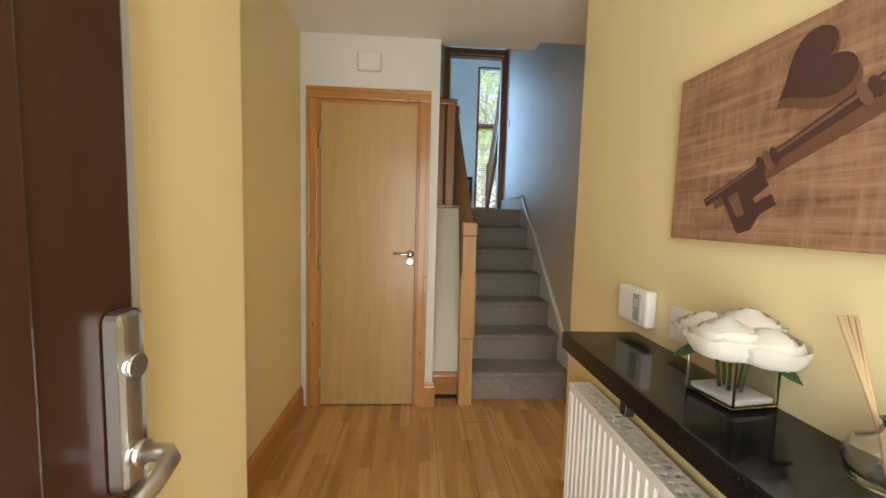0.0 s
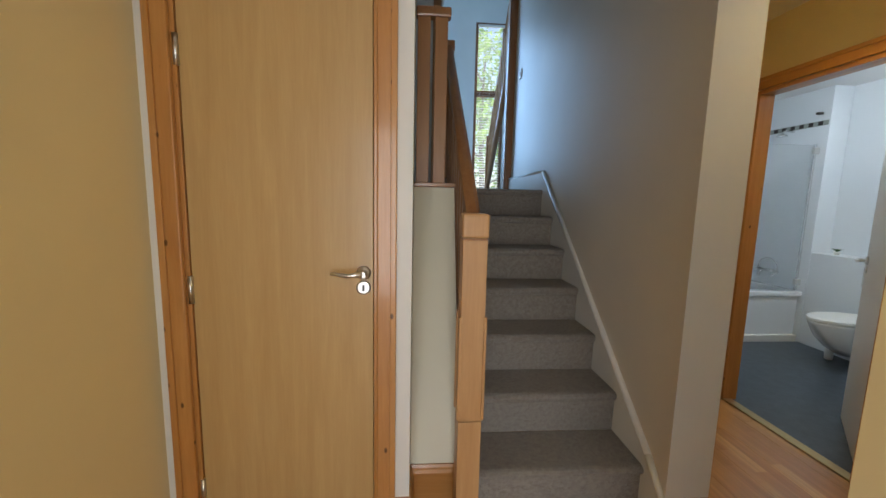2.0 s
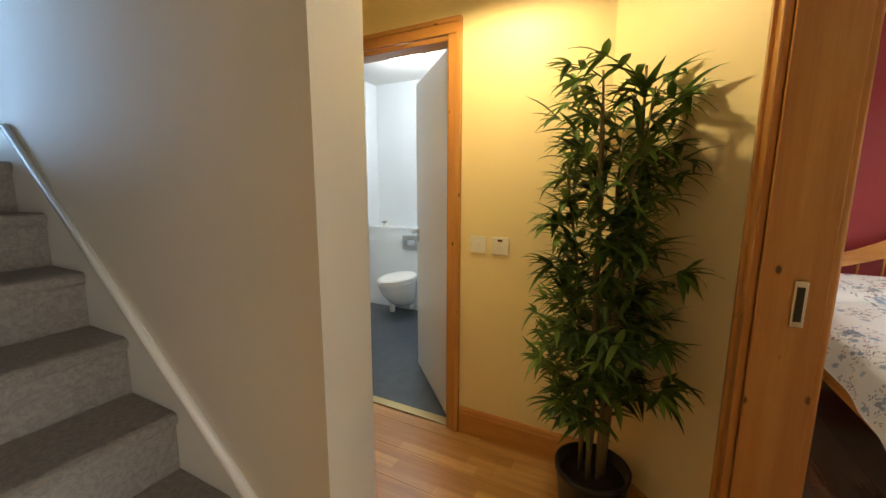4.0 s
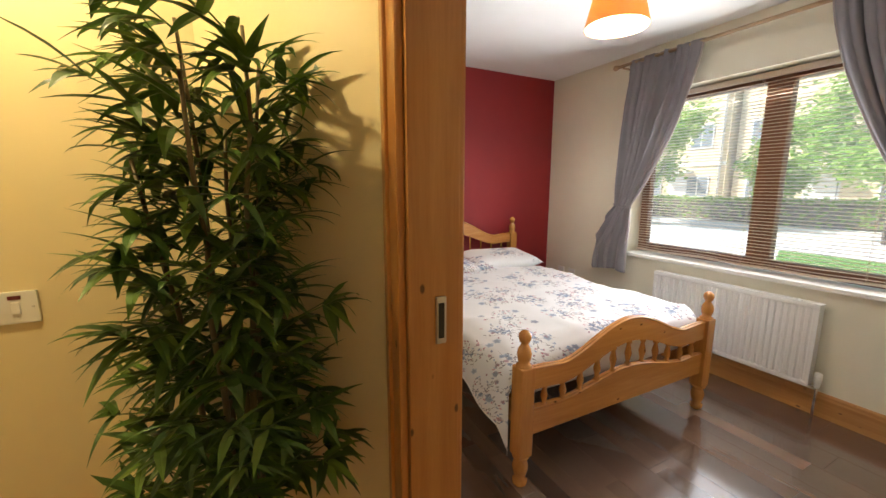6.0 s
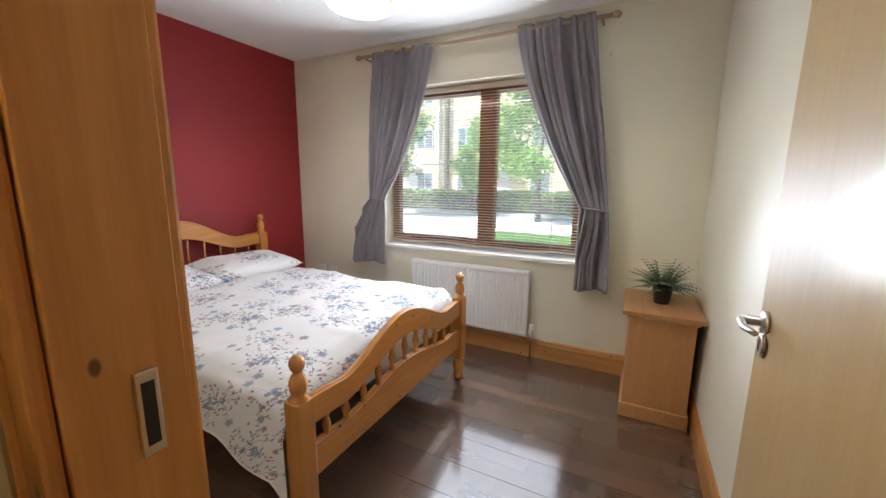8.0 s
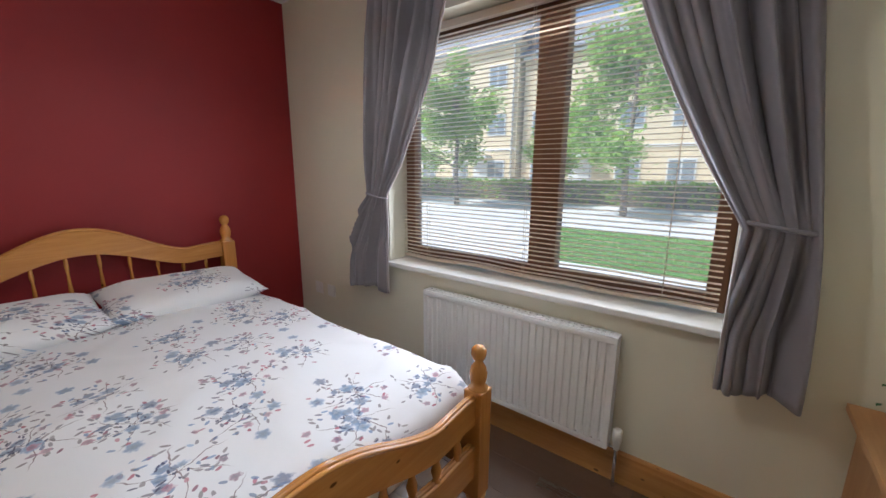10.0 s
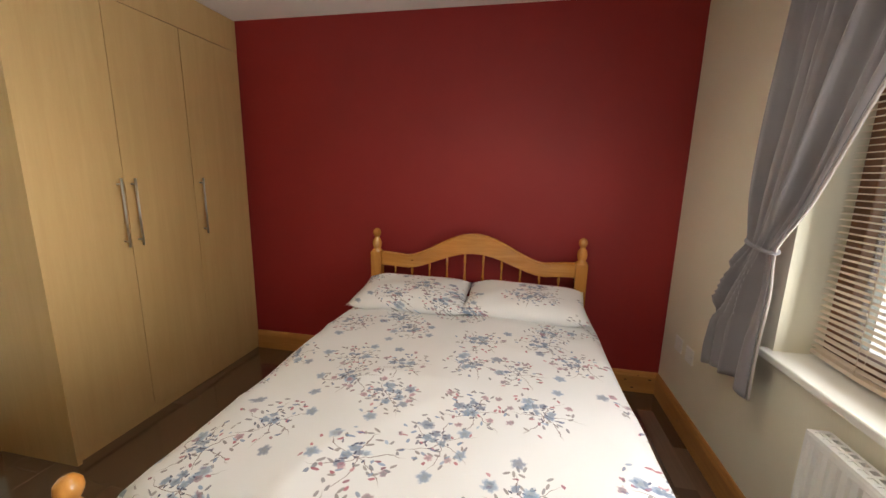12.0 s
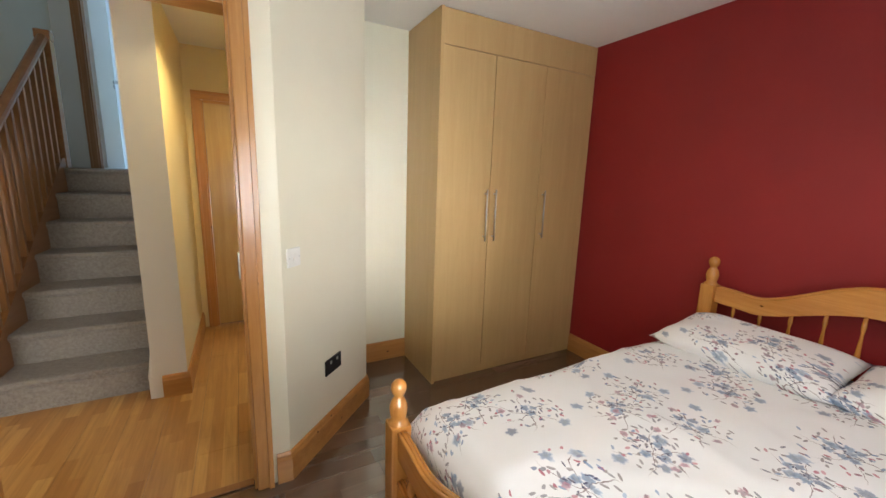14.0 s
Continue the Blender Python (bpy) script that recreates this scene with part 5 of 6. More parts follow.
def cover():
    """The duvet: soft top, rounded edges, sides that hang and ripple."""
    bm = bmesh.new()
    nu, nv = 70, 74
    xa, xb = FX + 0.045, HX - 0.10
    half = (Y1 - Y0) / 2 + 0.035
    yc = (Y0 + Y1) / 2
    drop = 0.30
    total = half + drop
    rows = []
    for i in range(nu + 1):
        t = i / nu
        x = xa + (xb - xa) * t
        row = []
        for j in range(nv + 1):
            s = (j / nv * 2 - 1) * total
            side = 1 if s > 0 else -1
            a = abs(s)
            r = 0.075
            if a < half - r:
                off, z = a, 0.0
            elif a < half - r + r * math.pi / 2:
                q = (a - (half - r)) / r
                off, z = half - r + r * math.sin(q), -r * (1 - math.cos(q))
            else:
                off, z = half, -r - (a - (half - r + r * math.pi / 2))
            hang = max(0.0, -z - 0.03)
            crease = 1 - abs(noise.noise(Vector((x * 3.1 + s, s * 2.4 - x * 1.5, 4.2)))) * 2.6
            wave = 0.011 * max(0.0, crease) ** 3 + noise.noise(Vector((x * 2.3, s * 2.0, 0.3))) * 0.022 + noise.noise(Vector((x * 6.5, s * 5.5, 1.7))) * 0.010
            fold = noise.noise(Vector((x * 4.0, side * 3.0, 5.0))) * 0.10 * min(1, hang * 4)
            # the cover tapers in at the foot and hangs to a point at the corner
            tip = max(0.0, 0.22 - t) / 0.22
            z2 = 0.645 + z + wave * (1 if a < half else 0.3) - 0.02 * (a / half) ** 2 * (a < half)
            if z < -r:
                z2 = 0.645 + z * (0.85 + 0.35 * tip + 0.2 * noise.noise(Vector((x * 1.3, side, 9))))
            z2 -= max(0, 0.04 - t) * 1.6
            row.append(bm.verts.new((x, yc + side * (off + fold * 0.3 + (0.015 if z < -r else 0)) , z2)))
        rows.append(row)
    for a, b in zip(rows, rows[1:]):
        for j in range(nv):
            bm.faces.new((a[j], a[j + 1], b[j + 1], b[j])).smooth = True
    # folded thickness at both ends
    for row, dx in ((rows[0], -0.004), (rows[-1], 0.004)):
        low = [bm.verts.new((v.co.x + dx, v.co.y * 0.995 + 0.003, v.co.z - 0.05)) for v in row]
        for j in range(nv):
            bm.faces.new((row[j], row[j + 1], low[j + 1], low[j]))
    edges = [[tuple(row[j].co) for row in rows] for j in (0, nv)]
    return bm, edges


duvet = thing("duvet", "white duvet cover printed with blue and pink flowers", "duvet")
cover_mesh, hems = cover()
part("cover", cover_mesh, FLORAL, duvet, smooth=True)
for line in hems:
    part("hem", tube(bmesh.new(), line, 0.0045, 6), SHEET, duvet, "white stitched hem")


def pillow_mesh(w, d, h):
    bm = bmesh.new()
    n = 26
    sheets = []
    for sgn in (1, -1):
        grid = []
        for i in range(n + 1):
            row = []
            for j in range(n + 1):
                u, v = i / n * 2 - 1, j / n * 2 - 1
                fat = ((1 - abs(u) ** 3.2) * (1 - abs(v) ** 3.2)) ** 0.55
                pinch = 1 - 0.05 * (1 - abs(v)) * abs(u) - 0.05 * (1 - abs(u)) * abs(v)
                z = sgn * fat * h / 2 * (1 + 0.25 * noise.noise(Vector((u * 2.2, v * 2.2, sgn))))
                row.append(bm.verts.new((u * w / 2 * pinch, v * d / 2 * pinch, z)))
            grid.append(row)
        for i in range(n):
            for j in range(n):
                f = (grid[i][j], grid[i + 1][j], grid[i + 1][j + 1], grid[i][j + 1])
                bm.faces.new(f if sgn > 0 else f[::-1]).smooth = True
        sheets.append(grid)
    bmesh.ops.remove_doubles(bm, verts=bm.verts, dist=0.0004)
    return bm


pil = pillow_mesh(0.46, 0.71, 0.15)
p1 = single("pillow", pil, FLORAL, "plump pillow in a floral case on the bed", "pillow", pose(4.04, 0.665, 0.695, 0, -7, 2), "pillows on the bed", smooth=True)
copy_thing(p1, pose(4.05, -0.022, 0.695, 0, -6, -3))

# ---- wardrobe ----
WX0, WX1, WY = 3.055, RED_X - 0.006, 2.085
ward = thing("fitted_wardrobe", "maple effect fitted wardrobe with three closed doors", "wardrobe")
part("side_panel", boxm(WX0, WX0 + 0.022, WY - 0.012, NORTH_Y - 0.004, 0.0, CEILZ - 0.004, bevel=0.002), MAPLE, ward)
part("carcass", boxm(WX0 + 0.023, WX1, WY + 0.024, NORTH_Y - 0.004, 0.0, CEILZ - 0.004), MAPLE, ward)
part("top_filler", boxm(WX0 + 0.023, WX1, WY + 0.002, WY + 0.022, 2.258, CEILZ - 0.004, bevel=0.001), MAPLE, ward)
part("plinth", boxm(WX0 + 0.023, WX1, WY + 0.012, WY + 0.022, 0.0, 0.052), MAPLE, ward)
edges = (WX0 + 0.025, 3.478, 3.918, WX1 - 0.002)
for (a, b), hx in zip(zip(edges, edges[1:]), (3.44, 3.515, 3.965)):
    d = part("door", boxm(a + 0.002, b - 0.002, WY, WY + 0.02, 0.058, 2.253, bevel=0.002), MAPLE, ward)
    bm = tube(bmesh.new(), [(hx, WY - 0.03, 1.02), (hx, WY - 0.03, 1.38)], 0.006, 12)
    for z in (1.05, 1.35):
        tube(bm, [(hx, WY - 0.03, z), (hx, WY + 0.002, z)], 0.005, 8)
    part("bar_handle", bm, STEEL, d, "steel bar handle")

# ---- window, blind, sill ----
win = tagged(new("window_1"), "two-light brown framed bedroom window", "window", kind="structure")
GY = WIN_Y - 0.19
for nm, dims in (("frame", (1.72, 1.79, GY - 0.03, GY + 0.035, 0.80, 2.115)), ("frame", (3.33, 3.40, GY - 0.03, GY + 0.035, 0.80, 2.115)), ("frame", (1.79, 3.33, GY - 0.03, GY + 0.035, 0.80, 0.87)), ("frame", (1.79, 3.33, GY - 0.03, GY + 0.035, 2.045, 2.115)), ("mullion", (2.41, 2.55, GY - 0.03, GY + 0.045, 0.87, 2.045))):
    part(nm, boxm(*dims, bevel=0.006), FRAMEW, win)
for a, b in ((1.79, 2.41), (2.55, 3.33)):
    pn = part("pane", boxm(a, b, GY - 0.006, GY + 0.0, 0.87, 2.045), PANE, win, "clear glass pane")
    pn.visible_shadow = False
sill = tagged(new("window_sill", mesh_of("window_sill", boxm(1.68, 3.44, GY + 0.036, WIN_Y + 0.035, 0.765, 0.795, bevel=0.008, seg=3), GLOSSW)), "glossy white window sill", "window sill", kind="structure")


def venetian(name, x0, x1, z0, z1, y, depth, pitch, label, tilt=12, mat=SLATW):
    blind = thing(name, label, "blind", pose(0, y, 0))
    part("head_rail", boxm(x0, x1, -depth * 0.7, depth * 0.7, z1 - 0.035, z1, bevel=0.003), mat, blind)
    # a bottom rail that sags and twists a little
    bm = bmesh.new()
    rows = []
    n = 30
    for i in range(n + 1):
        x = x0 + 0.01 + (x1 - x0 - 0.02) * i / n
        z = z0 + 0.012 * noise.noise(Vector((x * 3, 0, 2)))
        rows.append([bm.verts.new((x, yy, z + zz)) for yy, zz in ((-depth / 2, 0), (depth / 2, 0), (depth / 2, 0.014), (-depth / 2, 0.014))])
    for a, b in zip(rows, rows[1:]):
        for j in range(4):
            bm.faces.new((a[j], a[(j + 1) % 4], b[(j + 1) % 4], b[j]))
    part("bottom_rail", bm, mat, blind)
    count = int((z1 - 0.045 - z0 - 0.02) / pitch)
    for k in range(count):
        z = z0 + 0.028 + k * pitch
        bm = bmesh.new()
        prev = None
        steps = 16
        for i in range(steps + 1):
            x = x0 + 0.008 + (x1 - x0 - 0.016) * i / steps
            sag = (0.010 * noise.noise(Vector((x * 3, k * 0.35, 2)))) * max(0.0, 1 - k / 14) + 0.0015 * noise.noise(Vector((x * 2, k, 4)))
            c, s = math.cos(radians(tilt)), math.sin(radians(tilt))
            row = [bm.verts.new((x, -depth / 2 * c, z + sag - depth / 2 * s)), bm.verts.new((x, 0, z + sag + 0.0035)), bm.verts.new((x, depth / 2 * c, z + sag + depth / 2 * s))]
            if prev:
                for j in range(2):
                    bm.faces.new((prev[j], row[j], row[j + 1], prev[j + 1]))
            prev = row
        ob = part("slat", bm, mat, blind)
        ob.data.polygons.foreach_set("use_smooth", [True] * len(ob.data.polygons))
    for f in (0.12, 0.5, 0.88):
        x = x0 + (x1 - x0) * f
        bm = bmesh.new()
        for yy in (-depth * 0.45, depth * 0.45):
            tube(bm, [(x, yy, z0 + 0.01), (x, yy, z1 - 0.03)], 0.0012, 5)
        part("ladder_cord", bm, mat, blind)
    return blind


venetian("venetian_blind", 1.735, 3.385, 0.815, 2.105, GY + 0.075, 0.026, 0.0222, "brown wooden venetian blind, slats open, sagging hem", tilt=-3)


# ---- curtains ----
def curtain(name, label, top, waist, foot, group, inner, ztop=2.385, ztie=1.22, zlow=0.56):
    """A pleated curtain gathered by a tie; each of top, waist, foot is (x from, x to)."""
    ob = thing(name, label, "curtain", group=group)
    bm = bmesh.new()
    nu, nv = 72, 60
    rows = []
    for j in range(nv + 1):
        t = j / nv
        z = ztop + (zlow - ztop) * t
        tt = (ztop - ztie) / (ztop - zlow)
        if t < tt:
            q = t / tt
            # the inner edge sweeps to the tie in a bow, the outer edge falls straight
            k = q ** 1.5
            lo = top[0] + (waist[0] - top[0]) * (k if inner == "lo" else q)
            hi = top[1] + (waist[1] - top[1]) * (k if inner == "hi" else q)
        else:
            q = (t - tt) / (1 - tt)
            k = math.sin(q * math.pi / 2) ** 0.8
            lo = waist[0] + (foot[0] - waist[0]) * k
            hi = waist[1] + (foot[1] - waist[1]) * k
        near_tie = math.exp(-((t - tt) / 0.07) ** 2)
        depth = 0.055 * (1 - 0.7 * near_tie) * (0.75 if t > tt else 1 - 0.25 * (t / tt) ** 3) * (0.40 + 0.60 * min(1, t * 5))
        row = []
        for i in range(nu + 1):
            u = i / nu
            folds = 4.6 if t < tt else 4.6 - 1.9 * min(1, (t - tt) * 5)
            ph = u * 2 * math.pi * folds + 2.4 * noise.noise(Vector((u * 2.3, t * 1.1, ztie * 7))) + 0.9 * math.sin(t * 3 + u * 4)
            x = lo + (hi - lo) * u + 0.008 * math.sin(ph * 2 + 0.7) * math.sin(math.pi * u)
            swell = (0.65 + 0.9 * noise.noise(Vector((u * 4, t * 1.4, 8 + ztie)))) * math.sin(ph) + 0.32 * math.sin(ph * 2.3 + 1.1 + 3 * t)
            calm = min(1.0, 0.25 + 5 * (u if inner == "lo" else 1 - u))
            y = WIN_Y + 0.09 + depth * calm * swell + 0.014 * noise.noise(Vector((x * 9, z * 2.0, 3))) + 0.02 * near_tie
            row.append(bm.verts.new((x, y, z + 0.012 * math.sin(u * 5) * t)))
        rows.append(row)
    for a, b in zip(rows, rows[1:]):
        for i in range(nu):
            bm.faces.new((a[i], a[i + 1], b[i + 1], b[i])).smooth = True
    edge_pts = [[v.co.copy() for v in row] for row in rows]
    cloth = part("cloth", bm, CURTAIN, ob, smooth=True)
    solid = cloth.modifiers.new("thickness", "SOLIDIFY")
    solid.thickness = 0.004
    # the pale lining turns out along the inner edge
    edge_i, way = (0, -1) if inner == "lo" else (nu, 1)
    trim_bm = bmesh.new()
    prev = None
    for j, pts_row in enumerate(edge_pts):
        p = pts_row[edge_i]
        wide = 0.012 * (1 - 0.6 * math.exp(-(((j / nv) - (ztop - ztie) / (ztop - zlow)) / 0.08) ** 2))
        pair = (trim_bm.verts.new(p + Vector((-way * 0.004, -0.003, 0))), trim_bm.verts.new(p + Vector((way * wide * 0.7, 0.002, 0))), trim_bm.verts.new(p + Vector((way * wide, -0.006, 0))))
        if prev:
            for k in range(2):
                trim_bm.faces.new((prev[k], prev[k + 1], pair[k + 1], pair[k]))
        prev = pair
    lining = part("lining", trim_bm, LINING, ob, "pale lining turned out at the edge", smooth=True)
    lining.modifiers.new("thickness", "SOLIDIFY").thickness = 0.002
    mid = (waist[0] + waist[1]) / 2
    half = (waist[1] - waist[0]) / 2 + 0.001
    bm = bmesh.new()
    ring = [(mid + half * math.cos(a), WIN_Y + 0.108 + 0.030 * math.sin(a), ztie + 0.012 * math.cos(a)) for a in [2 * math.pi * i / 24 for i in range(25)]]
    tube(bm, ring, 0.007, 8)
    part("tieback", bm, CURTAIN, ob, "grey cloth tieback")
    return ob


curtain("curtain", "grey pleated curtain tied back, beside the bed", (2.86, 3.44), (3.31, 3.47), (3.33, 3.70), "bedroom curtains", "lo", ztie=1.20, zlow=0.62)
curtain("curtain", "grey pleated curtain tied back, nearer the chest", (1.70, 2.19), (1.535, 1.71), (1.50, 1.71), "bedroom curtains", "hi", ztop=2.40, ztie=1.18, zlow=0.61)
rod = thing("curtain_pole", "pale wooden curtain pole with finials", "curtain pole")
part("pole", tube(bmesh.new(), [(1.60, WIN_Y + 0.085, 2.368), (3.55, WIN_Y + 0.085, 2.368)], 0.013, 14), RODW, rod)
for x, s in ((1.60, -1), (3.55, 1)):
    part("finial", lathe(bmesh.new(), [(0.014, 0), (0.02, 0.008 * s), (0.021, 0.03 * s), (0.012, 0.045 * s), (0.0, 0.05 * s)], 16, at=(x, WIN_Y + 0.085, 2.368), axis="X", close=False), RODW, rod)
for x in (1.66, 3.50):
    part("bracket", tube(bmesh.new(), [(x, WIN_Y, 2.35), (x, WIN_Y + 0.085, 2.352)], 0.008, 8), RODW, rod)
part("cord_hook", boxm(1.60, 1.612, WIN_Y, WIN_Y + 0.02, 2.16, 2.20), PLASTIC, rod)

bed_rad = radiator("bedroom_radiator", 1.02, 0.505, 0.085, pose(2.04, WIN_Y + 0.002, 0.185), "white ribbed panel radiator under the window")
valve = part("valve", lathe(bmesh.new(), [(0.011, -0.03), (0.015, 0.0), (0.019, 0.01), (0.019, 0.06), (0.012, 0.066)], 16, at=(-0.03, 0.05, 0.03)), PLASTIC, bed_rad, "white radiator valve")
part("pipe", tube(bmesh.new(), [(1.05, 0.05, -0.18), (1.05, 0.05, 0.0), (1.0, 0.05, 0.01)], 0.008, 10), CHROME, bed_rad)
part("valve", lathe(bmesh.new(), [(0.011, -0.03), (0.014, 0.0), (0.014, 0.03)], 12, at=(1.05, 0.05, 0.03)), PLASTIC, bed_rad)
part("pipe", tube(bmesh.new(), [(-0.03, 0.05, -0.18), (-0.03, 0.05, 0.0), (0.01, 0.05, 0.01)], 0.008, 10), CHROME, bed_rad)

# ---- chest and fern ----
CX0, CX1, CY0, CY1 = 1.015, 1.365, WIN_Y + 0.025, -0.415
chest = thing("bedside_chest", "small waxed pine chest with plank top", "chest")
part("body", boxm(CX0 + 0.012, CX1 - 0.012, CY0, CY1 - 0.012, 0.07, 0.615, bevel=0.003), CHESTW, chest)
part("plinth", boxm(CX0, CX1, CY0, CY1, 0.0, 0.085, bevel=0.006), CHESTT, chest)
part("cornice", boxm(CX0, CX1, CY0, CY1, 0.605, 0.625, bevel=0.004), CHESTT, chest)
w = (CX1 - CX0 + 0.05) / 4
for i in range(4):
    part("top_plank", boxm(CX0 - 0.025 + i * w + 0.0008, CX0 - 0.025 + (i + 1) * w - 0.0008, CY0, CY1 + 0.022, 0.6255, 0.650, bevel=0.003), CHESTT, chest)
fern = thing("potted_fern", "small artificial fern in a dark pot", "plant", pose(1.19, -0.65, 0.651) @ Matrix.Scale(1.1, 4))
part("pot", lathe(bmesh.new(), [(0.036, 0), (0.038, 0.004), (0.05, 0.088), (0.052, 0.09), (0.047, 0.09), (0.042, 0.07), (0.0, 0.07)], 24, close=False), POTBLACK, fern)
bm = bmesh.new()
rnd = random.Random(5)
for k in range(70):
    a, el = rnd.uniform(0, 2 * math.pi), rnd.uniform(0.45, 1.5)
    way = Vector((math.cos(a) * math.cos(el), math.sin(a) * math.cos(el), math.sin(el)))
    root = Vector((0.02 * math.cos(a), 0.02 * math.sin(a), 0.07))
    length = rnd.uniform(0.11, 0.185)
    d = way.copy()
    p = root.copy()
    for i in range(9):
        d = (d + Vector((0, 0, -0.10))).normalized()
        p = p + d * length / 9
        if i > 1:
            side = d.cross(Vector((0, 0, 1))).normalized()
            for sgn in (1, -1):
                blade(bm, p, d * 0.6 + side * sgn, 0.032 * (1.15 - i / 10), 0.005, 0.3)
part("fronds", bm, FERNLEAF, fern)

# ---- bathroom ----
structure("wall_boxing", boxm(4.20, 4.398, 2.752, 4.718, 0, 0.905, bevel=0.004), TILEW, "white boxed-in cistern ledge", "wall")
structure("wall_tub_end", boxm(4.20, 4.398, 4.72, 5.418, 0, CEILZ - 0.002), TILEW, "white tiled wall at the end of the bathtub", "wall")
toilet = thing("toilet", "white wall hung toilet with closed lid", "toilet", pose(4.20, 4.17, 0, 0, 0, 90))


def bowl(profile, n=28):
    """Egg-shaped rings: (half width, length, z, back offset)."""
    bm = bmesh.new()
    rings = []
    for w, l, z in profile:
        ring = []
        for i in range(n):
            a = 2 * math.pi * i / n
            x, y = w * math.sin(a), l / 2 - l / 2 * math.cos(a)
            x *= 1.0 - 0.18 * (y / l) ** 2
            ring.append(bm.verts.new((x, y, z)))
        rings.append(ring)
    for a, b in zip(rings, rings[1:]):
        for i in range(n):
            bm.faces.new((a[i], a[(i + 1) % n], b[(i + 1) % n], b[i])).smooth = True
    bm.faces.new(rings[0][::-1])
    bm.faces.new(rings[-1])
    return bm


part("bowl", bowl([(0.09, 0.24, 0.10), (0.13, 0.36, 0.17), (0.165, 0.46, 0.27), (0.18, 0.52, 0.375), (0.18, 0.525, 0.395)]), CERAMIC, toilet)
part("seat", bowl([(0.182, 0.53, 0.397), (0.184, 0.535, 0.412)]), PLASTIC, toilet)
part("lid", bowl([(0.184, 0.535, 0.414), (0.182, 0.53, 0.426), (0.15, 0.48, 0.434)]), PLASTIC, toilet)
part("waste_cover", boxm(-0.06, 0.06, 0.0, 0.1, 0.03, 0.2, bevel=0.02), CERAMIC, toilet)
part("bolt_cover", lathe(bmesh.new(), [(0.028, 0.0), (0.03, 0.02), (0.03, 0.10), (0.022, 0.115)], 16, at=(0.14, 0.15, 0.0)), PLASTIC, toilet)
flush = thing("flush_plate", "chrome flush plate above the toilet", "flush plate", pose(4.199, 4.15, 0.75, 0, 0, -90))
part("plate", boxm(-0.11, 0.11, -0.012, 0, -0.08, 0.08, bevel=0.004), STEEL, flush)
part("button", boxm(-0.05, 0.05, -0.016, -0.011, -0.03, 0.03, bevel=0.003), CHROME, flush)
tiny = thing("air_plant", "tiny green plant on the bathroom ledge", "plant", pose(4.28, 4.56, 0.906))
bm = bmesh.new()
for k in range(16):
    a = k * 0.39
    blade(bm, (0, 0, 0.025), Vector((math.cos(a), math.sin(a), 1.1)), 0.06, 0.006, 0.5)
part("leaves", bm, FERNLEAF, tiny)
part("pot", lathe(bmesh.new(), [(0.018, 0), (0.026, 0.03)], 16), PLASTIC, tiny)
tub = thing("bathtub", "white acrylic bathtub with panel and chrome taps", "bathtub")
part("side_panel", boxm(2.62, 4.18, 4.765, 4.78, 0.0, 0.46, bevel=0.003), ACRYLIC, tub)
part("well", boxm(2.72, 4.10, 4.86, 5.32, 0.10, 0.12, bevel=0.004), ACRYLIC, tub)
bm = bmesh.new()
for dims in ((2.72, 4.10, 4.845, 4.857, 0.12, 0.46), (2.72, 4.10, 5.323, 5.335, 0.12, 0.46), (2.70, 2.718, 4.845, 5.335, 0.12, 0.46), (4.102, 4.12, 4.845, 5.335, 0.12, 0.46)):
    box(bm, *dims)
part("inner_wall", bm, ACRYLIC, tub)
bm = bmesh.new()
for dims in ((2.605, 4.197, 4.74, 4.845, 0.461, 0.51), (2.605, 4.197, 5.335, 5.416, 0.461, 0.51), (2.605, 2.70, 4.845, 5.335, 0.461, 0.51), (4.12, 4.197, 4.845, 5.335, 0.461, 0.51)):
    box(bm, *dims, bevel=0.014, seg=3)
part("rim", bm, ACRYLIC, tub)
part("foot_rail", boxm(2.62, 4.18, 4.725, 4.762, 0.0, 0.07, bevel=0.004), PLASTIC, tub)
tap = part("mixer_tap", tube(bmesh.new(), [(4.198, 5.10, 0.66), (4.12, 5.10, 0.67), (4.07, 5.10, 0.655), (4.05, 5.10, 0.61)], 0.014, 12), CHROME, tub, "chrome mixer tap with shower hose")
part("hose", tube(bmesh.new(), [(4.15, 5.10 + 0.11 * math.cos(a), 0.70 + 0.10 * math.sin(a)) for a in [i * 0.42 - 0.4 for i in range(12)]], 0.008, 8), CHROME, tap)
part("tap_body", tube(bmesh.new(), [(4.16, 4.99, 0.665), (4.16, 5.21, 0.665)], 0.018, 12), CHROME, tap)
for y in (4.985, 5.215):
    part("cross_head", lathe(bmesh.new(), [(0.022, -0.012), (0.026, 0.0), (0.022, 0.012)], 12, at=(4.13, y, 0.665), axis="X"), CHROME, tap)
screen = thing("bath_screen", "clear glass bath screen with chrome edge", "shower screen")
part("glass", boxm(3.35, 4.15, 4.785, 4.791, 0.512, 1.93), PANE, screen)
part("edge_rail", boxm(4.152, 4.17, 4.778, 4.798, 0.511, 1.94, bevel=0.003), CHROME, screen)
for z in (0.60, 1.88):
    part("hinge_block", boxm(4.14, 4.198, 4.772, 4.804, z - 0.03, z + 0.03, bevel=0.006), STEEL, screen)
shower = thing("shower_head", "chrome shower head on the tub's end wall", "shower head")
part("arm", tube(bmesh.new(), [(4.199, 5.06, 2.10), (4.12, 5.06, 2.11), (4.08, 5.06, 2.09)], 0.009, 10), CHROME, shower)
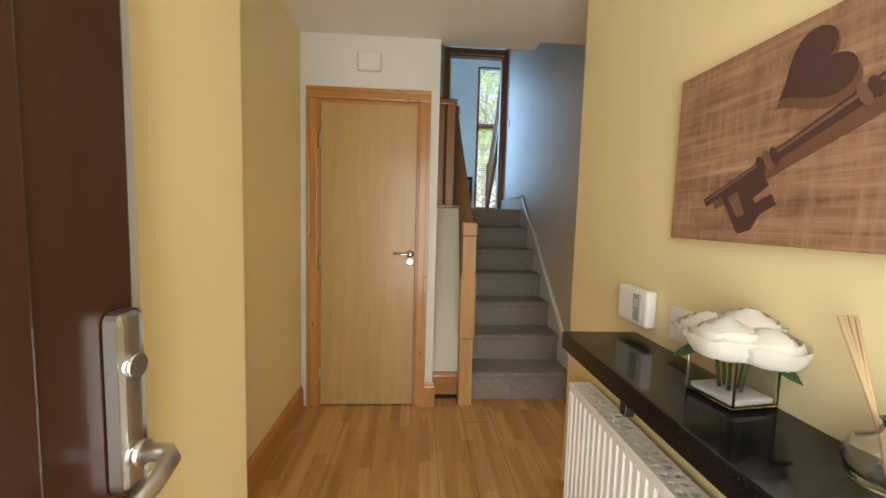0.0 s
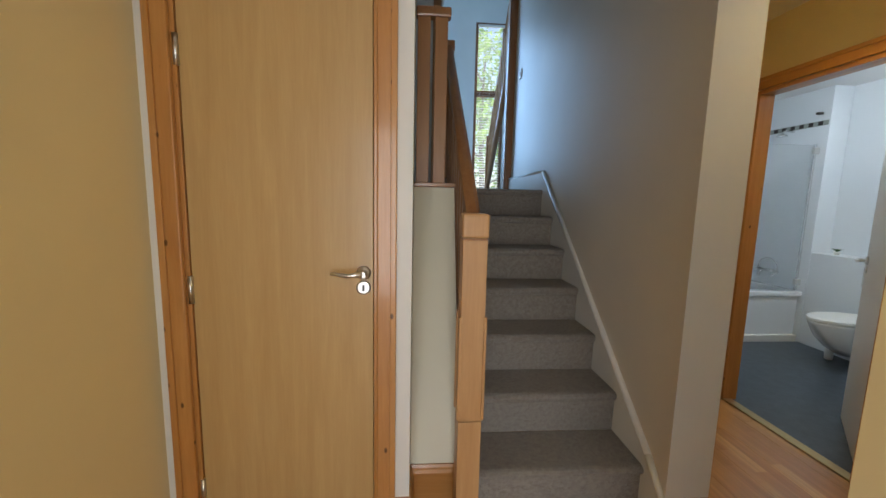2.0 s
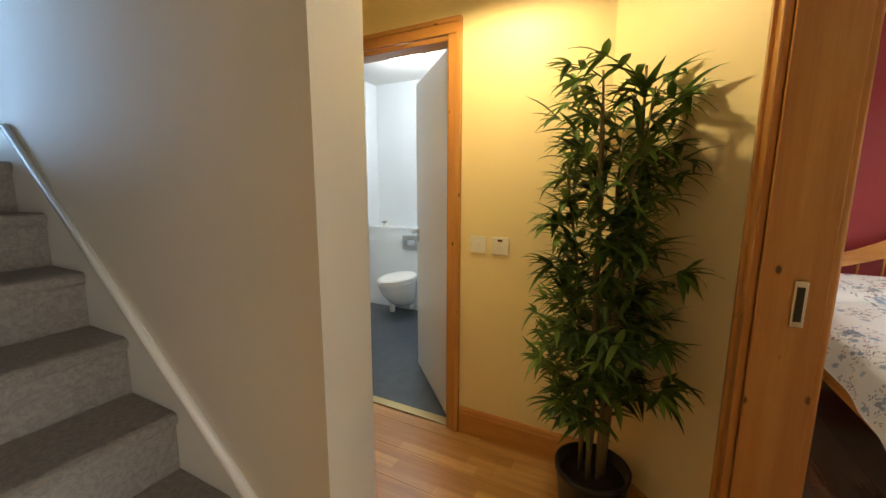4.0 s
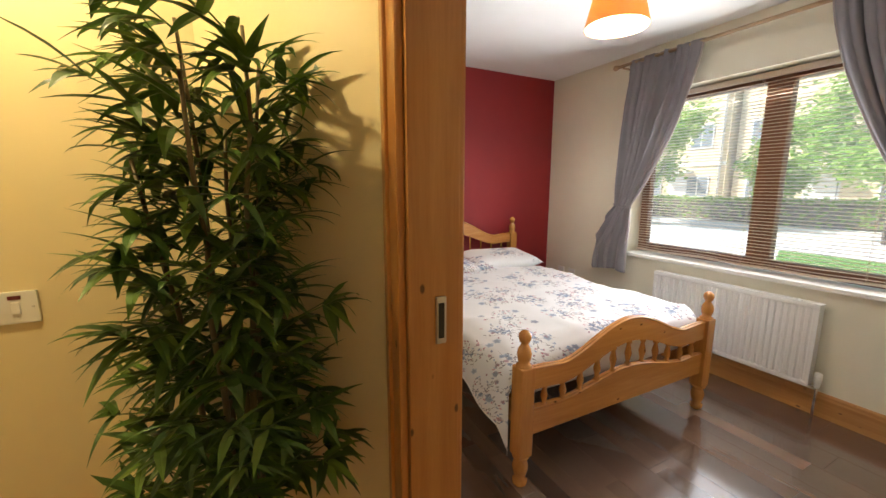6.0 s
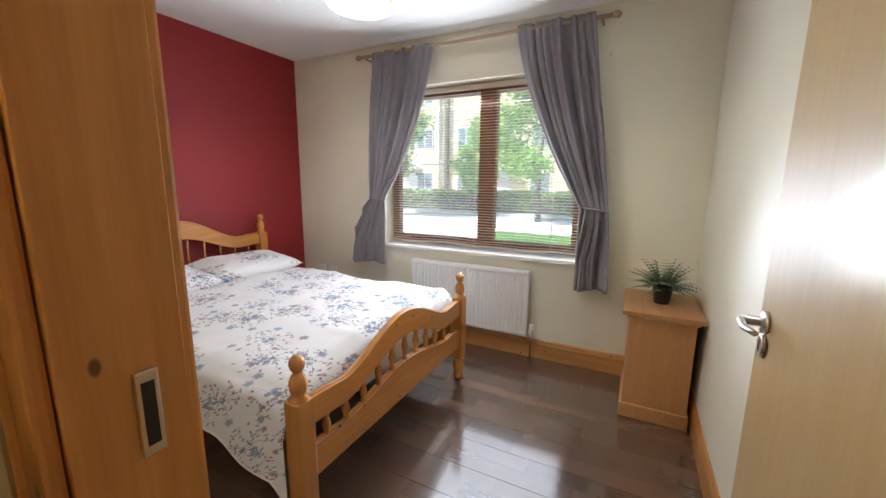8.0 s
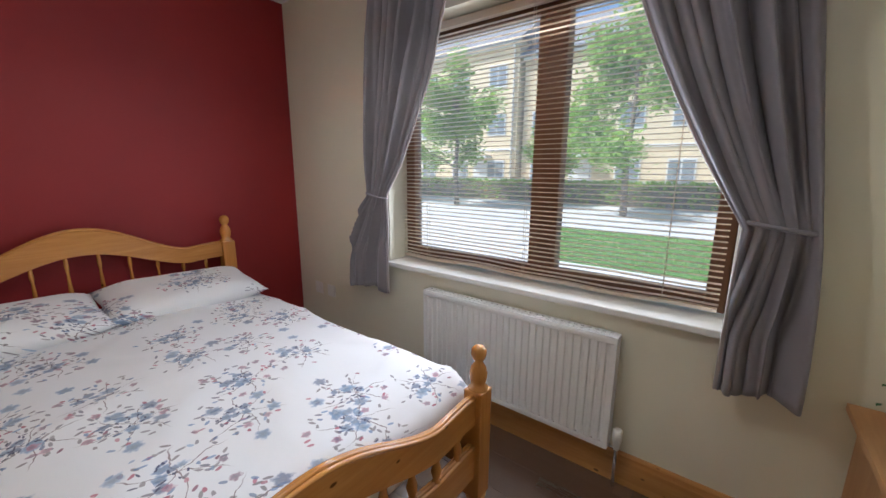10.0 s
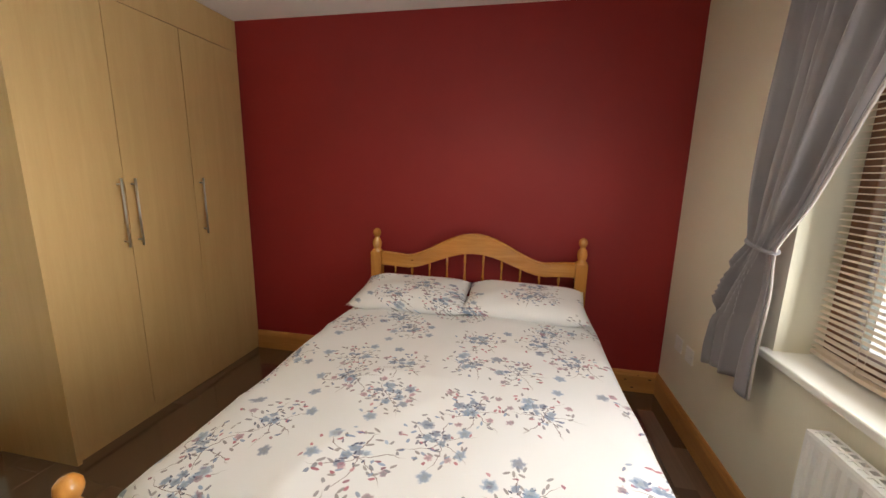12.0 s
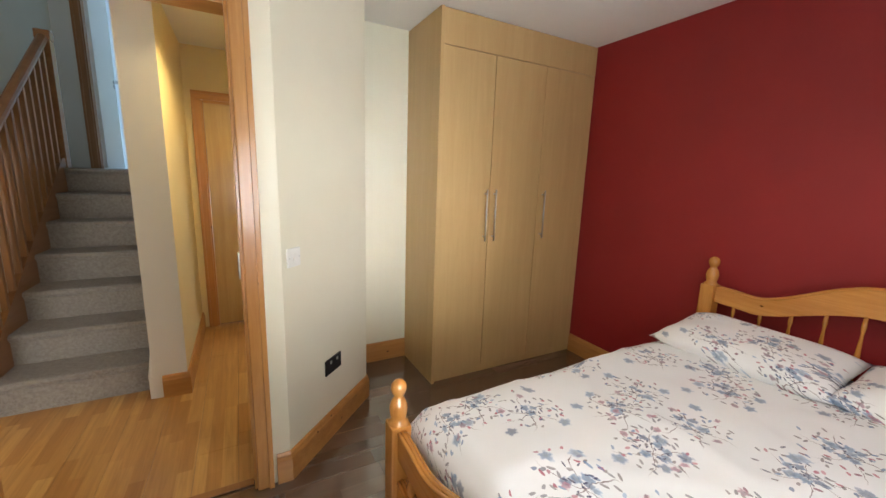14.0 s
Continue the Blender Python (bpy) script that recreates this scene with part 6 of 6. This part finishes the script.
part("rose", lathe(bmesh.new(), [(0.012, 0.02), (0.045, 0.0), (0.045, -0.012)], 18, at=(4.08, 5.06, 2.06)), CHROME, shower)
vent = thing("curtain_hook", "small dark hook high on the tiled wall", "hook")
part("stem", tube(bmesh.new(), [(4.199, 4.80, 2.23), (4.14, 4.80, 2.225)], 0.012, 10), DARKMETAL, vent)
border = structure("trim_tile_border", boxm(4.194, 4.1995, 4.73, 5.41, 2.115, 2.16), GREYPLASTIC, "grey tile border on the bathroom wall", "trim")
for i in range(15):
    part("tile", boxm(4.190, 4.1935, 4.733 + i * 0.0452, 4.774 + i * 0.0452, 2.118, 2.157), DARKMETAL if i % 2 else GREYPLASTIC, border)
blight = thing("bathroom_light", "round lit flush ceiling light in the bathroom", "ceiling light", pose(3.65, 3.85, CEILZ))
part("base", lathe(bmesh.new(), [(0.15, 0), (0.15, -0.03)], 32), PLASTIC, blight)
part("diffuser", lathe(bmesh.new(), [(0.14, -0.031), (0.135, -0.055), (0.08, -0.072), (0.0, -0.075)], 32, close=False), BATHGLOW, blight)
lamp("bathroom_light_lamp", "POINT", Matrix.Translation((3.65, 3.85, CEILZ - 0.12)), 14, (0.90, 0.96, 1.0), shadow_soft_size=0.12)
structure("threshold_bathroom", boxm(2.50, 2.56, 2.89, 3.665, 0.0015, 0.010, bevel=0.003), BRASS, "worn brass threshold strip", "threshold")
structure("threshold_bedroom", boxm(1.075, 1.91, 1.63, 1.668, 0.002, 0.010, bevel=0.003), RAILW, "dark wooden threshold strip", "threshold")

# ---- living room seen over the stairs ----
lw = tagged(new("window_2"), "tall living room window with dark frame", "window", kind="structure")
for nm, dims in (("frame", (1.62, 1.68, 10.0, 10.08, 1.55, 5.15)), ("frame", (2.22, 2.28, 10.0, 10.08, 1.55, 5.15)), ("frame", (1.68, 2.22, 10.0, 10.08, 5.09, 5.15)), ("frame", (1.68, 2.22, 10.0, 10.08, 1.55, 1.61)), ("transom", (1.68, 2.22, 9.99, 10.08, 3.62, 3.74))):
    part(nm, boxm(*dims, bevel=0.005), FRAMEW, lw)
pn = part("pane", boxm(1.68, 2.22, 10.04, 10.045, 1.61, 5.09), PANE, lw)
pn.visible_shadow = False
venetian("window_blind", 1.66, 2.24, 1.62, 5.08, 9.95, 0.05, 0.055, "pale slatted blind in the tall window", tilt=18, mat=GLOSSW)
fire = thing("wall_fireplace", "black framed electric fire on white wall", "fireplace")
part("surround", boxm(0.72, 1.55, 9.90, 9.998, 1.72, 2.38, bevel=0.01), BLACK, fire)
part("glass_front", boxm(0.80, 1.47, 9.893, 9.899, 1.82, 2.28), GREYPLASTIC, fire)
structure("trim_hearth", boxm(0.6, 1.6, 9.7, 9.998, LANDZ, LANDZ + 0.18, bevel=0.005), GLOSSW, "white hearth ledge", "trim")
up = thing("upper_balustrade", "dark stained balustrade of a further flight", "balustrade")
ra, rb = Vector((1.78, 8.9, 2.45)), Vector((1.52, 6.2, 4.05))
part("handrail", tube(bmesh.new(), [ra, rb], 0.03, 8), RAILW, up)
part("string", tube(bmesh.new(), [ra - Vector((0, 0, 0.85)), rb - Vector((0, 0, 0.85))], 0.045, 6), RAILW, up)
for i in range(14):
    p = ra.lerp(rb, (i + 0.5) / 14)
    part("baluster", boxm(p.x - 0.016, p.x + 0.016, p.y - 0.016, p.y + 0.016, p.z - 0.86, p.z), BALUST, up)
part("newel", boxm(1.74, 1.83, 8.9, 8.99, LANDZ, 2.6, bevel=0.005), RAILW, up)

# an open white door on the landing, folded back into the living room
land_door = thing("door_landing", "white panel door standing open on the landing", "door", pose(0.60, 5.57, LANDZ, 0, 0, 90))
part("leaf", boxm(0.0, 0.76, -0.02, 0.02, 0.006, 2.06, bevel=0.003), GLOSSW, land_door)
lever(land_door, Matrix.Translation((0.69, -0.02, 1.06)) @ pose(0, 0, 0, 0, 0, 180), flip=1)

# ---- outside ----
def ground_material(name, a, b, scale, rough=0.9):
    mat = material(name, a, rough)
    n = Nodes(mat)
    v = n.coords(space="World")
    n.color(n.mix(n.noise(v, scale, 6, 0.7), a, b))
    n.bump(n.noise(v, scale * 6, 3), 0.4, 0.01)
    return mat


TARMAC = ground_material("pale concrete road", (0.54, 0.54, 0.53), (0.63, 0.63, 0.61), 3)
PAVING = ground_material("pale paving", (0.58, 0.56, 0.52), (0.68, 0.66, 0.61), 4)
LAWN = ground_material("lawn", (0.06, 0.16, 0.02), (0.13, 0.26, 0.04), 5)
BRICKW = ground_material("buff brick", (0.74, 0.63, 0.43), (0.66, 0.55, 0.36), 12)
SLATE = ground_material("grey roof", (0.20, 0.20, 0.21), (0.27, 0.27, 0.28), 8)
BARK = ground_material("bark", (0.14, 0.11, 0.08), (0.20, 0.16, 0.12), 10)
WINGLASS = material("dark window glass", (0.22, 0.25, 0.27), 0.05)
TIMBER = material("white trim", (0.7, 0.7, 0.68), 0.5)
structure("ground", boxm(-600, 600, -600, 600, -0.50, -0.25), PAVING, "pale paved ground in front of the house", "ground")
structure("road", boxm(-200, 200, -15.5, -9.8, -0.26, -0.235), TARMAC, "pale concrete road", "road")
structure("pavement", boxm(-200, 200, -17.0, -15.5, -0.26, -0.12), PAVING, "far pavement with kerb", "pavement")
structure("lawn", prism(bmesh.new(), [(-8.0, -9.7), (5.7, -9.7), (4.35, -5.9), (-8.0, -5.9)], -0.26, -0.20), LAWN, "patch of green lawn before the window", "lawn")
lawn_grass = bmesh.new()
rnd = random.Random(8)
for k in range(5200):
    y = rnd.uniform(-9.65, -5.95)
    p = Vector((rnd.uniform(-6.0, 4.3 - (y + 5.9) * 0.355), y, -0.2))
    blade(lawn_grass, p, Vector((rnd.uniform(-0.5, 0.5), rnd.uniform(-0.5, 0.5), 1)), rnd.uniform(0.05, 0.1), 0.006, 0.4)
tagged(new("grass", mesh_of("grass", lawn_grass, TREELEAF)), "short green grass blades on the lawn", "grass", kind="stuff")


def house(x, y, w, d, h, label, roof_mat=SLATE, wall=BRICKW, gable=True, n=3, door=None):
    ob = thing("house", label, "house", pose(x, y, -0.25))
    part("wall", boxm(-w / 2, w / 2, -d, 0, 0, h), wall, ob)
    bm = bmesh.new()
    if gable:
        slab(bm, [(-w / 2 - 0.4, h - 0.15), (w / 2 + 0.4, h - 0.15), (0, h + w * 0.32)], d + 0.6, Matrix(((1, 0, 0, 0), (0, 0, -1, 0.35), (0, 1, 0, 0), (0, 0, 0, 1))))
    else:
        slab(bm, [(-d - 0.4, h), (0.4, h), (-d / 2, h + d * 0.35)], w + 0.6, Matrix(((0, 0, 1, -w / 2 - 0.3), (1, 0, 0, 0), (0, 1, 0, 0), (0, 0, 0, 1))))
    part("roof", bm, roof_mat, ob)
    part("gutter", boxm(-w / 2 - 0.3, w / 2 + 0.3, 0.3, 0.42, h - 0.15, h - 0.02), SLATE, ob)
    part("fascia", boxm(-w / 2, w / 2, 0.02, 0.29, h - 0.32, h - 0.16), TIMBER, ob)
    part("downpipe", tube(bmesh.new(), [(-w / 2 + 0.25, 0.34, h - 0.15), (-w / 2 + 0.25, 0.10, h - 0.55), (-w / 2 + 0.25, 0.10, 0.0)], 0.06, 8), TIMBER, ob)
    part("string_course", boxm(-w / 2, w / 2, 0.001, 0.05, 2.75, 2.90), TIMBER, ob)
    if door is not None:
        entry = part("door", boxm(door - 0.5, door + 0.5, 0.0, 0.08, 0.0, 2.2, bevel=0.01), TIMBER, ob)
        part("canopy", boxm(door - 0.8, door + 0.8, 0.0, 0.7, 2.35, 2.48, bevel=0.02), TIMBER, entry)
    for fl in range(int(h / 2.7)):
        for i in range(n):
            cx = -w / 2 + (i + 0.5) * w / n
            wd = part("window", boxm(cx - 0.6, cx + 0.6, 0.0, 0.05, 0.95 + fl * 2.7, 2.2 + fl * 2.7), TIMBER, ob)
            for a, b in ((-0.53, -0.04), (0.04, 0.53)):
                part("pane", boxm(cx + a, cx + b, 0.05, 0.06, 1.02 + fl * 2.7, 2.13 + fl * 2.7), WINGLASS, wd)
    return ob


house(19.0, -20.0, 13.2, 8, 8.75, "tall buff brick house with white downpipe and grey roof", gable=False, n=5, door=-4.2)
house(5.2, -20.4, 14.0, 8, 7.9, "buff brick terrace house with grey roof", gable=False, n=6, door=3.5)
house(-9.2, -20.0, 14.0, 8, 8.4, "buff brick terrace house at the road's far side", gable=False, n=5, door=2.0)
house(34.0, -21.0, 15.0, 8, 8.0, "buff brick house further along the road", gable=False, n=5, door=0.0)
fence = thing("boundary_wall", "low pale wall along the far pavement", "wall")
part("wall", boxm(-40, 40, -17.3, -17.05, -0.25, 0.85), BRICKW, fence)
part("coping", boxm(-40, 40, -17.35, -17.0, 0.85, 0.93, bevel=0.02), PAVING, fence)


def tree(x, y, height, spread, seed, label, leaves=2600, z0=-0.25):
    rn = random.Random(seed)
    ob = thing("tree", label, "tree", pose(x, y, z0))
    bm = tube(bmesh.new(), [(0, 0, 0), (0.06, 0.03, height * 0.25), (-0.05, 0.05, height * 0.55), (0.02, 0, height * 0.85)], 0.13, 10, 0.03)
    tips = []
    for k in range(13):
        a = rn.uniform(0, 2 * math.pi)
        h0 = height * rn.uniform(0.25, 0.75)
        r = spread * rn.uniform(0.45, 0.95)
        tip = Vector((math.cos(a) * r, math.sin(a) * r, h0 + height * rn.uniform(0.05, 0.25)))
        tube(bm, [(0, 0, h0), (tip.x * 0.5, tip.y * 0.5, h0 + (tip.z - h0) * 0.7), tip], 0.04, 6, 0.01)
        tips.append((Vector((0, 0, h0)), tip))
    tips.append((Vector((0, 0, height * 0.6)), Vector((0, 0, height))))
    part("trunk", bm, BARK, ob)
    bm = bmesh.new()
    for k in range(leaves):
        a, b = rn.choice(tips)
        p = a.lerp(b, rn.uniform(0.35, 1.08)) + Vector((rn.gauss(0, 0.28), rn.gauss(0, 0.28), rn.gauss(0, 0.25))) * spread * 0.45
        q = Vector((rn.uniform(-1, 1), rn.uniform(-1, 1), rn.uniform(-0.6, 0.6))).normalized()
        s = q.cross(Vector((rn.uniform(-1, 1), rn.uniform(-1, 1), 1))).normalized()
        l = rn.uniform(0.08, 0.16)
        vs = [bm.verts.new(p - q * l), bm.verts.new(p + s * l * 0.5), bm.verts.new(p + q * l), bm.verts.new(p - s * l * 0.5)]
        bm.faces.new(vs)
    part("crown", bm, TREELEAF, ob, "uneven leafy crown")


tree(12.0, -13.6, 6.3, 2.3, 1, "leafy street tree with light green leaves", 8000)
tree(4.9, -13.8, 7.2, 2.6, 2, "tall leafy street tree before the terrace", 9500)
tree(8.6, -15.9, 4.4, 1.6, 3, "small tree behind the far kerb", 4500)
tree(-2.0, -13.8, 6.6, 2.6, 6, "broad street tree by the road", 7500)
tree(17.5, -13.8, 6.6, 2.6, 4, "street tree further along the road", 6500)
tree(-8.0, -14.5, 6.6, 2.6, 14, "street tree at the far end of the terrace", 4500)
hedge = thing("hedge", "clipped green hedge along the far pavement", "hedge", pose(0, -16.75, -0.12))
bm = bmesh.new()
rnd = random.Random(31)
for k in range(9000):
    p = Vector((rnd.uniform(-14, 26), rnd.uniform(-0.28, 0.28), 1.05 * rnd.random() ** 0.8 + 0.06 * noise.noise(Vector((k * 0.01, 0, 0)))))
    q = Vector((rnd.uniform(-1, 1), rnd.uniform(-1, 1), rnd.uniform(-1, 1))).normalized()
    e = q.cross(Vector((rnd.uniform(-1, 1), 1, rnd.uniform(-1, 1)))).normalized()
    l = rnd.uniform(0.06, 0.12)
    bm.faces.new([bm.verts.new(p - q * l), bm.verts.new(p + e * l * 0.6), bm.verts.new(p + q * l), bm.verts.new(p - e * l * 0.6)])
part("leaves", bm, TREELEAF, hedge)
part("core", boxm(-14, 26, -0.16, 0.16, 0.0, 0.85, bevel=0.05), BARK, hedge)
tree(2.6, 14.5, 7.5, 2.6, 7, "tree behind the house, close to the tall window", 1900, z0=-0.25)
tree(4.4, 17.0, 9.0, 3.0, 9, "tall tree behind the house", 2000, z0=-0.25)
tree(0.6, 16.0, 8.5, 2.8, 12, "leafy tree in the garden behind", 1800, z0=-0.25)


# ---- floor boards ----
def boards(floor_ob, x0, x1, y0, y1, along, width, length, mat, seed, z=0.0):
    """Laminate boards with fine bevels, laid end to end in staggered rows."""
    rn = random.Random(seed)
    lo, hi = (y0, y1) if along == "X" else (x0, x1)
    a0, a1 = (x0, x1) if along == "X" else (y0, y1)
    cache = {}
    p = lo
    while p < hi - 1e-4:
        q = min(hi, p + width)
        s = a0 - rn.uniform(0, length * 0.9)
        while s < a1:
            e = min(a1, s + length)
            b = max(a0, s)
            if e - b > 0.03:
                key = (round(e - b, 4), round(q - p, 4))
                if key not in cache:
                    L, W = key
                    g = 0.0007
                    dims = (g, L - g, g, W - g) if along == "X" else (g, W - g, g, L - g)
                    cache[key] = mesh_of("floor_board", boxm(*dims, -0.004, 0.0, bevel=0.0006, seg=1), mat)
                ob = new("floor_board", cache[key])
                ob.location = (b, p, z) if along == "X" else (p, b, z)
                ob.parent = floor_ob
            s += length
        p = q


boards(HALL_FLOOR, -0.60, 0.895, -0.42, 2.80, "Y", 0.19, 1.2, HALLFLOOR, 1)
boards(HALL_FLOOR, 0.895, 2.50, 1.665, 3.90, "Y", 0.19, 1.2, HALLFLOOR, 2)
boards(BED_FLOOR, 0.985, 4.42, WIN_Y, 1.635, "X", 0.19, 1.2, BEDFLOOR, 3, 0.0005)
row = 1.635
while row < NORTH_Y - 0.01:
    end = min(row + 0.19, NORTH_Y)
    boards(BED_FLOOR, min(2.595, row + 0.46), 4.42, row, end, "X", 0.19, 1.2, BEDFLOOR, int(row * 100), 0.0005)
    row = end
